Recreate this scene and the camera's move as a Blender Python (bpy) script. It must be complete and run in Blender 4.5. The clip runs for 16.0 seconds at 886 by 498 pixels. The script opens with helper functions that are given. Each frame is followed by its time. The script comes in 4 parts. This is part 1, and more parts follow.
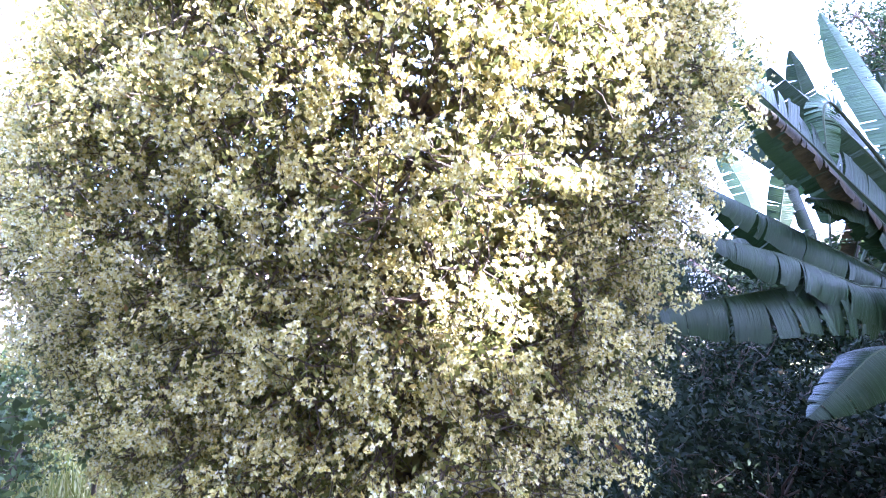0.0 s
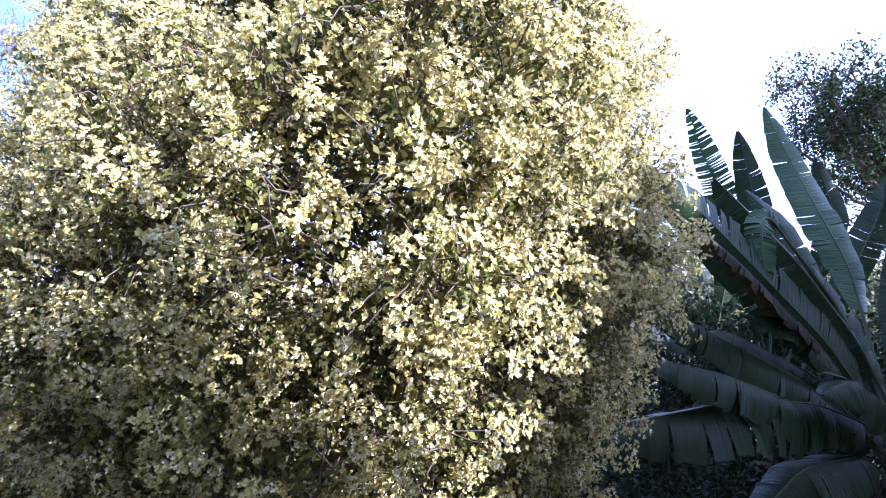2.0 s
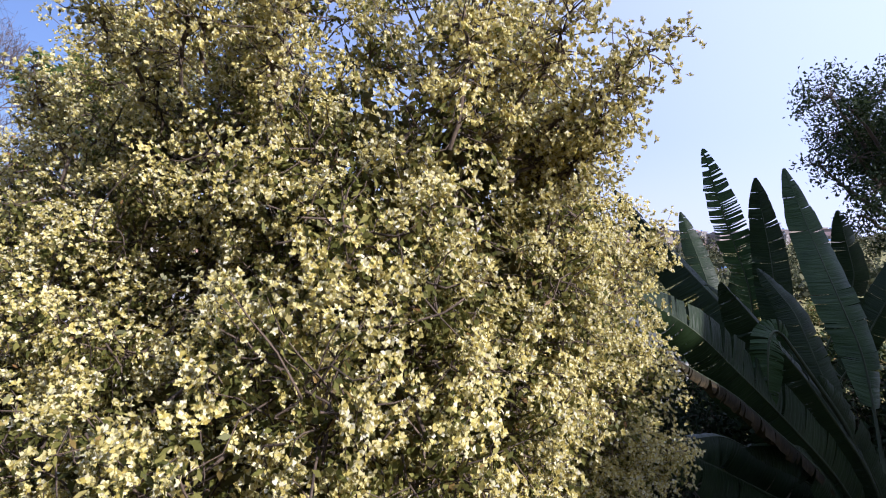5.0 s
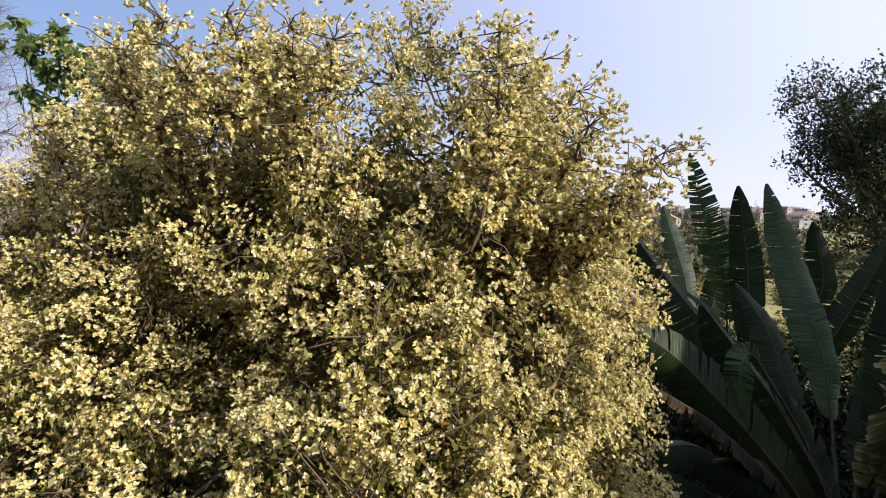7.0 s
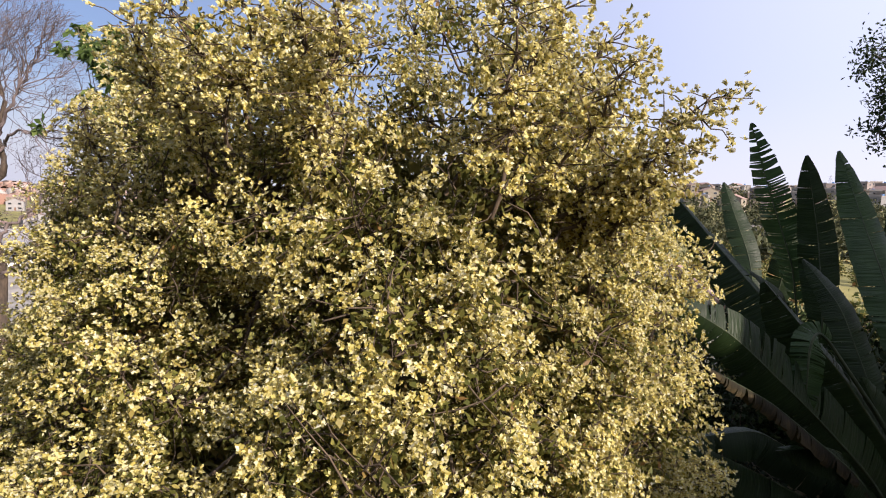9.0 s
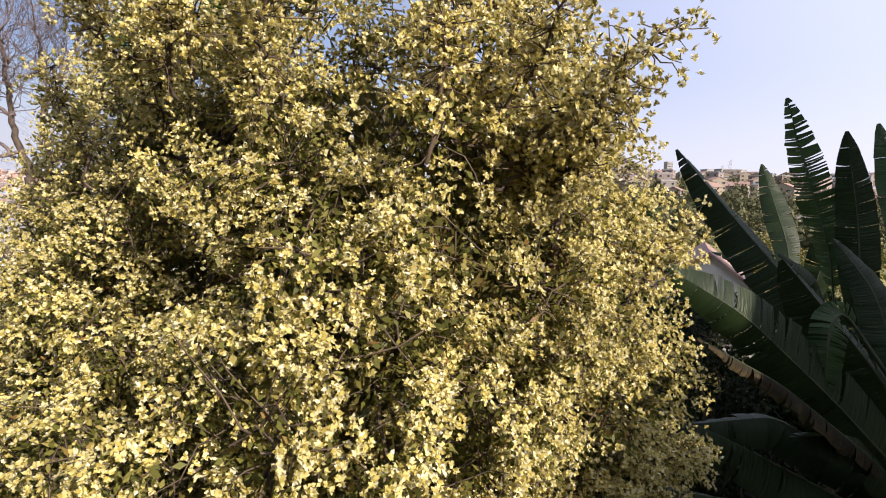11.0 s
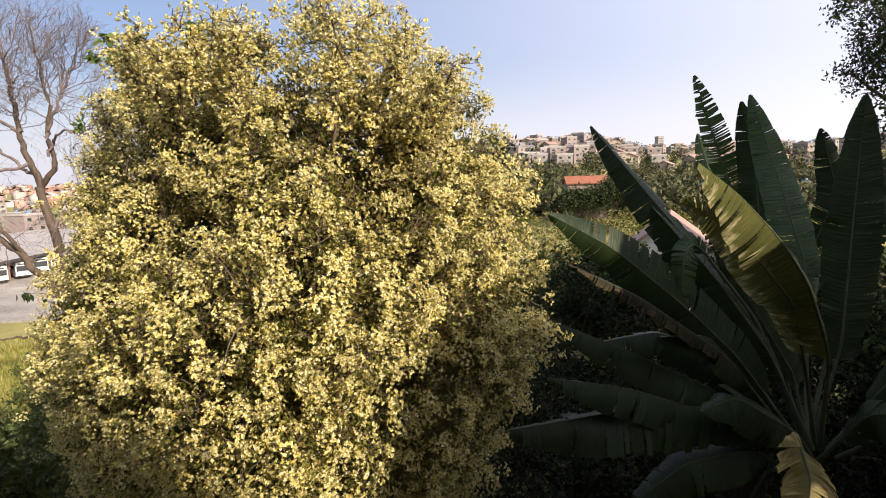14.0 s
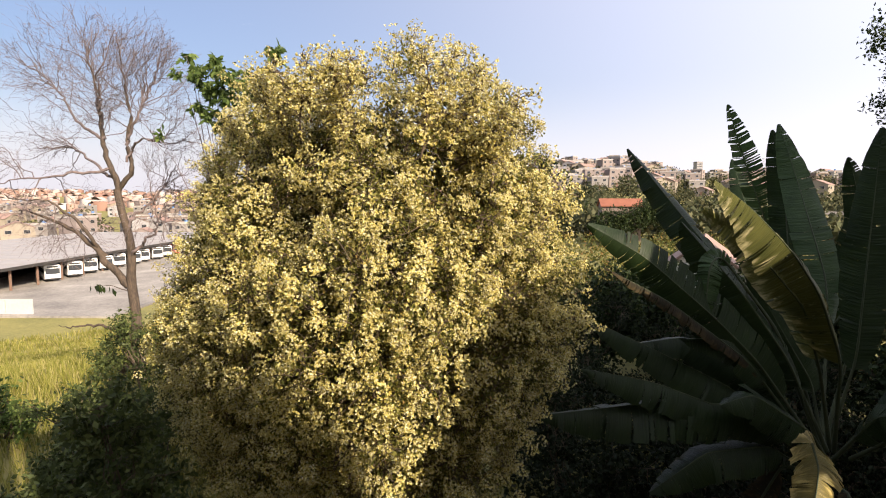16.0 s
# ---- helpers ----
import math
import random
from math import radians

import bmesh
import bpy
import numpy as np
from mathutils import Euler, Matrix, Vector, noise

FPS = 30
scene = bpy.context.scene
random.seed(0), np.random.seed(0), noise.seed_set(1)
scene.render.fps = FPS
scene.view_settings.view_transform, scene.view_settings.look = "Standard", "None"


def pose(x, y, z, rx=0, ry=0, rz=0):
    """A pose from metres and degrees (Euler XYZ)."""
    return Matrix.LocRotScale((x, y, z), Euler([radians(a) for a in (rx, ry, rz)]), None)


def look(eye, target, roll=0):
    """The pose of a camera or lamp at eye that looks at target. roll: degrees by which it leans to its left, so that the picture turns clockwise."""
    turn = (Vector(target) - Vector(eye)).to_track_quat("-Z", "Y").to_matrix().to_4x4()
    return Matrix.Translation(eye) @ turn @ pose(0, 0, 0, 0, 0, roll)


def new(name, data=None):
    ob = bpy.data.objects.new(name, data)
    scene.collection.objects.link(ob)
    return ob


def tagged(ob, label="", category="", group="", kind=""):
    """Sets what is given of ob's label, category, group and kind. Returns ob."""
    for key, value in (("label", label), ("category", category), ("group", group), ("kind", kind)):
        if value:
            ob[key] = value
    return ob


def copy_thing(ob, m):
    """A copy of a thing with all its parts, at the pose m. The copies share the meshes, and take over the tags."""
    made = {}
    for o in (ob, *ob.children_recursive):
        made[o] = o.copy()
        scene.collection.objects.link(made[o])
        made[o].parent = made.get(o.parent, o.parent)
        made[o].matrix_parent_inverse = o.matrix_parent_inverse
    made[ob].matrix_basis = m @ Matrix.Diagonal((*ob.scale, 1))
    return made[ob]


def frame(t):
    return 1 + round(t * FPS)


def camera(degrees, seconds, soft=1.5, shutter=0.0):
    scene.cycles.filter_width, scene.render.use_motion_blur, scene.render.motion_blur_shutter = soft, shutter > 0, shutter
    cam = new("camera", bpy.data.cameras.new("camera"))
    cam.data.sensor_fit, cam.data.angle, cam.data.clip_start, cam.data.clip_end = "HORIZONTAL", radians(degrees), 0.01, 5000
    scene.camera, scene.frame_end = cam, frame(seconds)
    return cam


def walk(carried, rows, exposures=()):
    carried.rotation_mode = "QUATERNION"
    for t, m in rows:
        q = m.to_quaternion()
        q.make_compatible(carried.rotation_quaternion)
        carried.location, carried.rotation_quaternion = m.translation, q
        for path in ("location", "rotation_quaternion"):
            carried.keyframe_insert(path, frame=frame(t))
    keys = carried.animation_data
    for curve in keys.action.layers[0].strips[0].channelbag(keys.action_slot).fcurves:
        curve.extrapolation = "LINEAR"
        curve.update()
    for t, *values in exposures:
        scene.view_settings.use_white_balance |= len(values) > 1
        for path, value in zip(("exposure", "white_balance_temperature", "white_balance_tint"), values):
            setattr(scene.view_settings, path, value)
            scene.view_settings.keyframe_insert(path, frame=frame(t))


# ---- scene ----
cam = camera(80.0, 16.0, 1.05, 0.2)
PATH = [
    (0, (-0.424, -0.552, 2.019), (-0.327, 1.444, 2.115), -1.3),
    (0.5, (-0.45, -0.533, 2.285), (-0.39, 1.461, 2.418), -1.8),
    (1, (-0.442, -0.551, 2.68), (-0.354, 1.442, 2.816), -1.7),
    (1.5, (-0.408, -0.687, 2.923), (-0.252, 1.301, 3.083), -0.1),
    (2, (-0.362, -0.709, 3.076), (-0.127, 1.272, 3.207), 0.4),
    (2.5, (-0.315, -0.727, 3.22), (-0.101, 1.256, 3.373), -0.3),
    (3, (-0.261, -0.69, 3.495), (-0.071, 1.294, 3.658), -1.8),
    (3.5, (-0.142, -0.68, 3.782), (0.049, 1.306, 3.921), -3.0),
    (4, (-0.068, -0.477, 4.105), (0.1, 1.515, 4.179), -1.8),
    (4.5, (-0.056, -0.387, 4.407), (0.084, 1.608, 4.427), -0.6),
    (5, (-0.034, -0.469, 4.745), (0.149, 1.523, 4.75), 1.5),
    (5.2, (-0.044, -0.494, 4.866), (0.12, 1.499, 4.852), 1.4),
    (7.5, (-0.287, -0.588, 5.374), (-0.009, 1.387, 5.221), 4.0),
    (8, (-0.24, -0.542, 5.372), (-0.085, 1.444, 5.191), 2.8),
    (10.3, (0.198, -0.454, 5.12), (0.177, 1.538, 4.949), 0.8),
    (10.5, (0.258, -0.461, 5.136), (0.163, 1.528, 4.954), 0.2),
    (11, (0.373, -0.385, 5.082), (0.296, 1.601, 4.863), 1.8),
    (11.5, (0.473, -0.566, 4.995), (0.387, 1.42, 4.776), 1.7),
    (12, (0.527, -0.808, 4.967), (0.444, 1.178, 4.751), 1.6),
    (12.5, (0.545, -1.018, 4.959), (0.453, 0.969, 4.749), 2.8),
    (13, (0.613, -1.414, 4.992), (0.496, 0.576, 4.821), 3.9),
    (13.5, (0.838, -1.768, 4.931), (0.751, 0.218, 4.716), 1.4),
    (14, (1.148, -2.123, 4.929), (1.08, -0.141, 4.668), -1.8),
    (14.5, (1.108, -2.489, 4.892), (1.055, -0.5, 4.686), 1.5),
    (15, (1.0, -2.66, 4.865), (0.891, -0.679, 4.615), 1.0),
    (15.5, (0.887, -2.933, 4.799), (0.74, -0.955, 4.54), -0.3),
    (16, (0.887, -3.183, 4.821), (0.705, -1.201, 4.628), 0.2),
]
# exposure follows the automatic brightness
EXPOSURES = [(0.0, 4.45, 4450, 36), (0.5, 3.8, 4450, 36), (1.0, 3.1, 4500, 37), (2.0, 2.32, 4500, 35), (3.0, 1.7, 4600, 33), (4.0, 1.4, 4700, 29), (5.0, 0.76, 5050, 27), (7.5, 0.74, 5800, 23), (8.2, 0.72, 5850, 23), (10.5, 0.74, 5950, 23), (12.0, 0.80, 6000, 22), (13.0, 0.78, 6150, 21), (14.0, 0.93, 6300, 20), (16.0, 1.02, 6450, 20)]
walk(cam, [(t, look(e, g, r)) for t, e, g, r in PATH], EXPOSURES)

# ---------------------------------------------------------------- light
SUN_AZ, SUN_EL = 134.0, 30.0          # degrees clockwise from +y, and above the horizon
world = bpy.data.worlds.new("sky")
scene.world = world
world.use_nodes = True
wn, wl = world.node_tree.nodes, world.node_tree.links
bg = wn["Background"]
bg.inputs["Strength"].default_value = 0.085
sky = wn.new("ShaderNodeTexSky")
sky.sky_type = "NISHITA"
sky.sun_disc = False
sky.sun_elevation, sky.sun_rotation = radians(SUN_EL), radians(SUN_AZ)
sky.air_density, sky.dust_density, sky.ozone_density = 1.0, 4.0, 1.6
geo = wn.new("ShaderNodeTexCoord")
mapping = wn.new("ShaderNodeMapping")
mapping.inputs["Scale"].default_value = (1.0, 1.0, 4.0)
wl.new(geo.outputs["Generated"], mapping.inputs["Vector"])
cn = wn.new("ShaderNodeTexNoise")
cn.inputs["Scale"].default_value, cn.inputs["Detail"].default_value, cn.inputs["Roughness"].default_value = 3.4, 6.0, 0.55
wl.new(mapping.outputs["Vector"], cn.inputs["Vector"])
cr = wn.new("ShaderNodeValToRGB")
cr.color_ramp.elements[0].position, cr.color_ramp.elements[1].position = 0.71, 0.86
cr.color_ramp.elements[1].color = (0.55, 0.55, 0.55, 1)
wl.new(cn.outputs["Fac"], cr.inputs["Fac"])
cm = wn.new("ShaderNodeMixRGB")
wl.new(cr.outputs["Color"], cm.inputs["Fac"])
wl.new(sky.outputs["Color"], cm.inputs["Color1"])
cm.inputs["Color2"].default_value = (8.5, 8.5, 8.7, 1)
# bright thin haze that thickens to the east
HAZE_DIR = Vector((0.79, -0.36, 0.5))
SUN_DIR = Vector((math.sin(radians(SUN_AZ)) * math.cos(radians(SUN_EL)), math.cos(radians(SUN_AZ)) * math.cos(radians(SUN_EL)), math.sin(radians(SUN_EL))))
dot = wn.new("ShaderNodeVectorMath")
dot.operation = "DOT_PRODUCT"
wl.new(geo.outputs["Generated"], dot.inputs[0])
dot.inputs[1].default_value = HAZE_DIR
hz = wn.new("ShaderNodeMapRange")
hz.interpolation_type = "SMOOTHSTEP"
for k, v in ((1, -0.8), (2, 0.85), (3, 0.0), (4, 0.75)):
    hz.inputs[k].default_value = v
wl.new(dot.outputs["Value"], hz.inputs[0])
hm = wn.new("ShaderNodeMixRGB")
wl.new(hz.outputs[0], hm.inputs["Fac"])
wl.new(cm.outputs["Color"], hm.inputs["Color1"])
hm.inputs["Color2"].default_value = (8.8, 9.1, 9.8, 1)
sep = wn.new("ShaderNodeSeparateXYZ")
wl.new(geo.outputs["Generated"], sep.inputs["Vector"])
low = wn.new("ShaderNodeMapRange")
low.interpolation_type = "SMOOTHSTEP"
for k, v in ((1, 0.0), (2, 0.22), (3, 0.65), (4, 0.0)):
    low.inputs[k].default_value = v
wl.new(sep.outputs["Z"], low.inputs[0])
lm = wn.new("ShaderNodeMixRGB")
wl.new(low.outputs[0], lm.inputs["Fac"])
wl.new(hm.outputs["Color"], lm.inputs["Color1"])
lm.inputs["Color2"].default_value = (7.25, 7.3, 7.5, 1)
wl.new(lm.outputs["Color"], bg.inputs["Color"])

sun = new("sun", bpy.data.lights.new("sun", "SUN"))
sun.data.energy, sun.data.angle, sun.data.color = 5.0, radians(0.55), (1.0, 0.87, 0.64)
sun.matrix_world = look(SUN_DIR * 50, (0, 0, 0))


# ---------------------------------------------------------------- materials
def mat(name, build):
    m = bpy.data.materials.new(name)
    m.use_nodes = True
    build(m.node_tree.nodes, m.node_tree.links, m.node_tree.nodes["Principled BSDF"])
    return m


def ramp(n, stops):
    r = n.new("ShaderNodeValToRGB")
    e = r.color_ramp.elements
    while len(e) < len(stops):
        e.new(0.5)
    for k, (p, c) in enumerate(stops):
        e[k].position, e[k].color = p, (*c, 1)
    return r


def noise_of(n, l, scale, detail=4.0, rough=0.6, coord="Object", stretch=None):
    tc = n.new("ShaderNodeTexCoord")
    t = n.new("ShaderNodeTexNoise")
    t.inputs["Scale"].default_value, t.inputs["Detail"].default_value, t.inputs["Roughness"].default_value = scale, detail, rough
    if stretch:
        mp = n.new("ShaderNodeMapping")
        mp.inputs["Scale"].default_value = stretch
        l.new(tc.outputs[coord], mp.inputs["Vector"])
        l.new(mp.outputs["Vector"], t.inputs["Vector"])
    else:
        l.new(tc.outputs[coord], t.inputs["Vector"])
    return t


def mixed(n, l, a, b, fac, mode="MIX"):
    m = n.new("ShaderNodeMixRGB")
    m.blend_type = mode
    for sock, v in (("Fac", fac), ("Color1", a), ("Color2", b)):
        if isinstance(v, (int, float)):
            m.inputs[sock].default_value = v
        elif isinstance(v, tuple):
            m.inputs[sock].default_value = (*v, 1)
        else:
            l.new(v, m.inputs[sock])
    return m.outputs["Color"]


def bump(n, l, p, height, strength=0.4, dist=0.02):
    b = n.new("ShaderNodeBump")
    b.inputs["Strength"].default_value, b.inputs["Distance"].default_value = strength, dist
    l.new(height, b.inputs["Height"])
    l.new(b.outputs["Normal"], p.inputs["Normal"])


def see_through(n, l, p, color, amount):
    """Thin leaf: some of the light passes."""
    tr = n.new("ShaderNodeBsdfTranslucent")
    l.new(color, tr.inputs["Color"])
    mx = n.new("ShaderNodeMixShader")
    mx.inputs["Fac"].default_value = amount
    l.new(p.outputs["BSDF"], mx.inputs[1])
    l.new(tr.outputs["BSDF"], mx.inputs[2])
    l.new(mx.outputs["Shader"], n["Material Output"].inputs["Surface"])


def foliage(stops, rough=0.55, through_amount=0.3, patch=0.25, patch_scale=1.3):
    def build(n, l, p):
        g = n.new("ShaderNodeNewGeometry")
        r = ramp(n, stops)
        l.new(g.outputs["Random Per Island"], r.inputs["Fac"])
        t = noise_of(n, l, patch_scale, 3.0)
        pr = ramp(n, [(0.35, (1 - patch, 1 - patch, 1 - patch)), (0.65, (1, 1, 1))])
        l.new(t.outputs["Fac"], pr.inputs["Fac"])
        c = mixed(n, l, r.outputs["Color"], pr.outputs["Color"], 1.0, "MULTIPLY")
        l.new(c, p.inputs["Base Color"])
        p.inputs["Roughness"].default_value = rough
        p.inputs["Specular IOR Level"].default_value = 0.15
        see_through(n, l, p, c, through_amount)
    return build


BRACT = mat("cream_bract", foliage([(0.0, (0.36, 0.28, 0.06)), (0.16, (0.56, 0.48, 0.12)), (0.45, (0.77, 0.69, 0.26)), (0.8, (0.84, 0.78, 0.42)), (1.0, (0.88, 0.86, 0.68))], 0.6, 0.34, 0.28, 1.6))
LEAF_SMALL = mat("small_green_leaf", foliage([(0.0, (0.085, 0.095, 0.024)), (0.5, (0.19, 0.195, 0.045)), (0.82, (0.32, 0.30, 0.08)), (0.95, (0.42, 0.35, 0.10)), (1.0, (0.28, 0.14, 0.055))], 0.45, 0.42))
LEAF_INNER = mat("dim_inner_leaf", foliage([(0.0, (0.085, 0.082, 0.026)), (0.6, (0.165, 0.155, 0.045)), (1.0, (0.25, 0.19, 0.07))], 0.6, 0.4))
LEAF_DARK = mat("dark_green_leaf", foliage([(0.0, (0.015, 0.026, 0.010)), (0.7, (0.032, 0.052, 0.016)), (1.0, (0.07, 0.09, 0.025))], 0.6, 0.18))
# near-black greens carry the deep shade under the banana leaves
LEAF_UNDER_SHADE = mat("shade_dark_undergrowth_leaf", foliage([(0.0, (0.008, 0.014, 0.006)), (0.7, (0.017, 0.027, 0.010)), (1.0, (0.035, 0.045, 0.015))], 0.7, 0.15))
LEAF_FAR = mat("far_tree_leaf", foliage([(0.0, (0.045, 0.055, 0.025)), (0.6, (0.085, 0.092, 0.042)), (1.0, (0.15, 0.14, 0.07))], 0.7, 0.15, 0.4, 0.05))
LEAF_BUSH = mat("shrub_leaf", foliage([(0.0, (0.048, 0.064, 0.022)), (0.6, (0.085, 0.112, 0.034)), (1.0, (0.16, 0.19, 0.06))], 0.5, 0.3))
LEAF_BROAD = mat("bright_broad_leaf", foliage([(0.0, (0.055, 0.09, 0.024)), (0.55, (0.115, 0.175, 0.045)), (1.0, (0.23, 0.30, 0.08))], 0.45, 0.45))
LEAF_SCRUB = mat("scrub_leaf", foliage([(0.0, (0.05, 0.07, 0.02)), (0.5, (0.12, 0.13, 0.03)), (0.8, (0.22, 0.20, 0.05)), (1.0, (0.26, 0.15, 0.06))], 0.6, 0.2, 0.4, 0.25))
GRASS = mat("dry_golden_grass", foliage([(0.0, (0.15, 0.17, 0.03)), (0.4, (0.25, 0.25, 0.05)), (0.75, (0.34, 0.31, 0.085)), (1.0, (0.44, 0.38, 0.16))], 0.6, 0.3, 0.3, 0.3))


def bark(dark, light):
    def build(n, l, p):
        t = noise_of(n, l, 9.0, 6.0, 0.7, "Object", (1, 1, 0.3))
        r = ramp(n, [(0.3, dark), (0.7, light)])
        l.new(t.outputs["Fac"], r.inputs["Fac"])
        l.new(r.outputs["Color"], p.inputs["Base Color"])
        p.inputs["Roughness"].default_value = 0.85
        bump(n, l, p, t.outputs["Fac"], 0.7, 0.02)
    return build


BARK_TWIG = mat("grey_brown_twig_bark", bark((0.03, 0.022, 0.014), (0.14, 0.10, 0.065)))
BARK_OLD = mat("dark_old_bark", bark((0.022, 0.017, 0.013), (0.11, 0.078, 0.052)))
BARK_BARE = mat("pale_bare_tree_bark", bark((0.075, 0.057, 0.053), (0.205, 0.16, 0.148)))


def banana(dark, light, dry, dry_at, gloss):
    """Leaf blade with fine cross veins along v, a paler rib, dry edges and patches. u: along the leaf, v: from rib to edge."""
    def build(n, l, p):
        uv = n.new("ShaderNodeTexCoord")
        sep = n.new("ShaderNodeSeparateXYZ")
        l.new(uv.outputs["UV"], sep.inputs["Vector"])
        w = noise_of(n, l, 1.0, 3.0, 0.6, "UV", (150.0, 0.7, 1.0))
        big = noise_of(n, l, 2.2, 4.0)
        r = ramp(n, [(0.3, dark), (0.75, light)])
        l.new(mixed(n, l, w.outputs["Fac"], big.outputs["Fac"], 0.55), r.inputs["Fac"])
        d = noise_of(n, l, 1.0, 5.0, 0.65, "UV", (38.0, 1.1, 1.0))
        add = n.new("ShaderNodeMath")
        add.operation = "MULTIPLY_ADD"
        l.new(sep.outputs["Y"], add.inputs[0])
        add.inputs[1].default_value = 0.28
        l.new(d.outputs["Fac"], add.inputs[2])
        dr = ramp(n, [(dry_at, (0, 0, 0)), (dry_at + 0.22, (1, 1, 1))])
        l.new(add.outputs["Value"], dr.inputs["Fac"])
        c = mixed(n, l, r.outputs["Color"], dry, dr.outputs["Color"])
        l.new(c, p.inputs["Base Color"])
        p.inputs["Roughness"].default_value = gloss
        p.inputs["Specular IOR Level"].default_value = 0.2
        bump(n, l, p, w.outputs["Fac"], 0.75, 0.02)
        see_through(n, l, p, c, 0.2)
    return build


# leaf green darkened to carry the shade over the clump
BANANA_SHADED = mat("banana_leaf_shaded_green", banana((0.0075, 0.0155, 0.005), (0.022, 0.040, 0.011), (0.20, 0.15, 0.05), 0.86, 0.42))
# paler copy, raised to imitate light glowing through the blade
BANANA_GLOW = mat("banana_leaf_glow_green", banana((0.016, 0.036, 0.012), (0.05, 0.09, 0.028), (0.24, 0.2, 0.07), 0.9, 0.36))
BANANA_YELLOW = mat("banana_leaf_yellowing", banana((0.035, 0.046, 0.014), (0.15, 0.15, 0.045), (0.58, 0.52, 0.30), 0.70, 0.38))
BANANA_GOLD = mat("banana_leaf_golden", banana((0.07, 0.06, 0.02), (0.24, 0.20, 0.06), (0.50, 0.40, 0.15), 0.62, 0.45))
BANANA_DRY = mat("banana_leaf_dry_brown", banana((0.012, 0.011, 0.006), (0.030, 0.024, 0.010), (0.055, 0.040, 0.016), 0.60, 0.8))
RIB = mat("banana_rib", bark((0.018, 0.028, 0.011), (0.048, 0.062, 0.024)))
STEM = mat("banana_stem_fibre", bark((0.05, 0.04, 0.025), (0.22, 0.17, 0.09)))


def rough_surface(stops, scale, rough=0.9, detail=8.0, b=0.5, dist=0.03, fine=30.0):
    def build(n, l, p):
        t = noise_of(n, l, scale, detail, 0.65)
        f = noise_of(n, l, fine, 4.0, 0.7)
        r = ramp(n, stops)
        l.new(mixed(n, l, t.outputs["Fac"], f.outputs["Fac"], 0.35), r.inputs["Fac"])
        l.new(r.outputs["Color"], p.inputs["Base Color"])
        p.inputs["Roughness"].default_value = rough
        bump(n, l, p, f.outputs["Fac"], b, dist)
    return build


GROUND = mat("grass_and_soil", rough_surface([(0.25, (0.06, 0.06, 0.02)), (0.45, (0.16, 0.15, 0.04)), (0.6, (0.24, 0.21, 0.06)), (0.8, (0.26, 0.19, 0.10))], 0.08, 0.95, 8.0, 0.6, 0.05, 2.5))
CONCRETE = mat("weathered_concrete", rough_surface([(0.36, (0.13, 0.12, 0.105)), (0.5, (0.24, 0.22, 0.19)), (0.64, (0.36, 0.335, 0.29))], 0.12, 0.85, 8.0, 0.2, 0.01, 2.0))
SHEET = mat("grey_sheet_roof", rough_surface([(0.3, (0.25, 0.235, 0.22)), (0.7, (0.36, 0.335, 0.31))], 0.2, 0.6, 6.0, 0.2, 0.01, 3.0))
DARK = mat("dark_interior", rough_surface([(0.3, (0.02, 0.02, 0.02)), (0.7, (0.05, 0.045, 0.04))], 0.5))
RUST = mat("rusty_steel", rough_surface([(0.3, (0.12, 0.07, 0.05)), (0.7, (0.25, 0.16, 0.11))], 2.0))
STEEL = mat("galvanised_steel", rough_surface([(0.3, (0.30, 0.31, 0.33)), (0.7, (0.42, 0.43, 0.45))], 1.0, 0.5))
WHITE = mat("white_vehicle_paint", rough_surface([(0.2, (0.70, 0.70, 0.68)), (0.8, (0.82, 0.82, 0.80))], 1.5, 0.3, 4.0, 0.05))
RED_PAINT = mat("red_vehicle_paint", rough_surface([(0.2, (0.42, 0.03, 0.03)), (0.8, (0.55, 0.05, 0.04))], 1.5, 0.3, 4.0, 0.05))
RUBBER = mat("tyre_rubber", rough_surface([(0.3, (0.015, 0.015, 0.015)), (0.7, (0.03, 0.03, 0.03))], 4.0))


def plain_glass(n, l, p):
    p.inputs["Base Color"].default_value = (0.03, 0.035, 0.04, 1)
    p.inputs["Roughness"].default_value = 0.085
    p.inputs["Specular IOR Level"].default_value = 0.7


GLASS = mat("dark_window_glass", plain_glass)


def painted(colour):
    c = Vector(colour)
    return rough_surface([(0.25, tuple(c * 0.72)), (0.7, tuple(c))], 0.5, 0.85, 8.0, 0.15, 0.01, 4.0)


# house paints greyed and dimmed to stand for distance haze
WALLS = [mat("hazed_wall_paint_" + k, painted(c)) for k, c in (("cream", (0.25, 0.232, 0.215)), ("white", (0.31, 0.30, 0.295)), ("salmon", (0.26, 0.215, 0.195)), ("grey", (0.235, 0.23, 0.225)), ("brick", (0.22, 0.168, 0.14)), ("ochre", (0.29, 0.25, 0.19)))]
# clay red dulled in the colour for the same haze
TILE = mat("hazed_clay_roof_tiles", rough_surface([(0.3, (0.21, 0.135, 0.105)), (0.7, (0.32, 0.215, 0.175))], 0.6, 0.85, 8.0, 0.3, 0.02, 8.0))
SLAB = mat("fibre_cement_roof", rough_surface([(0.3, (0.22, 0.20, 0.19)), (0.7, (0.40, 0.37, 0.34))], 0.5, 0.9, 8.0, 0.3, 0.02, 6.0))
TILE_ORANGE = mat("bright_orange_roof_tiles", rough_surface([(0.3, (0.16, 0.055, 0.03)), (0.7, (0.26, 0.095, 0.05))], 0.6, 0.85, 8.0, 0.3, 0.02, 8.0))
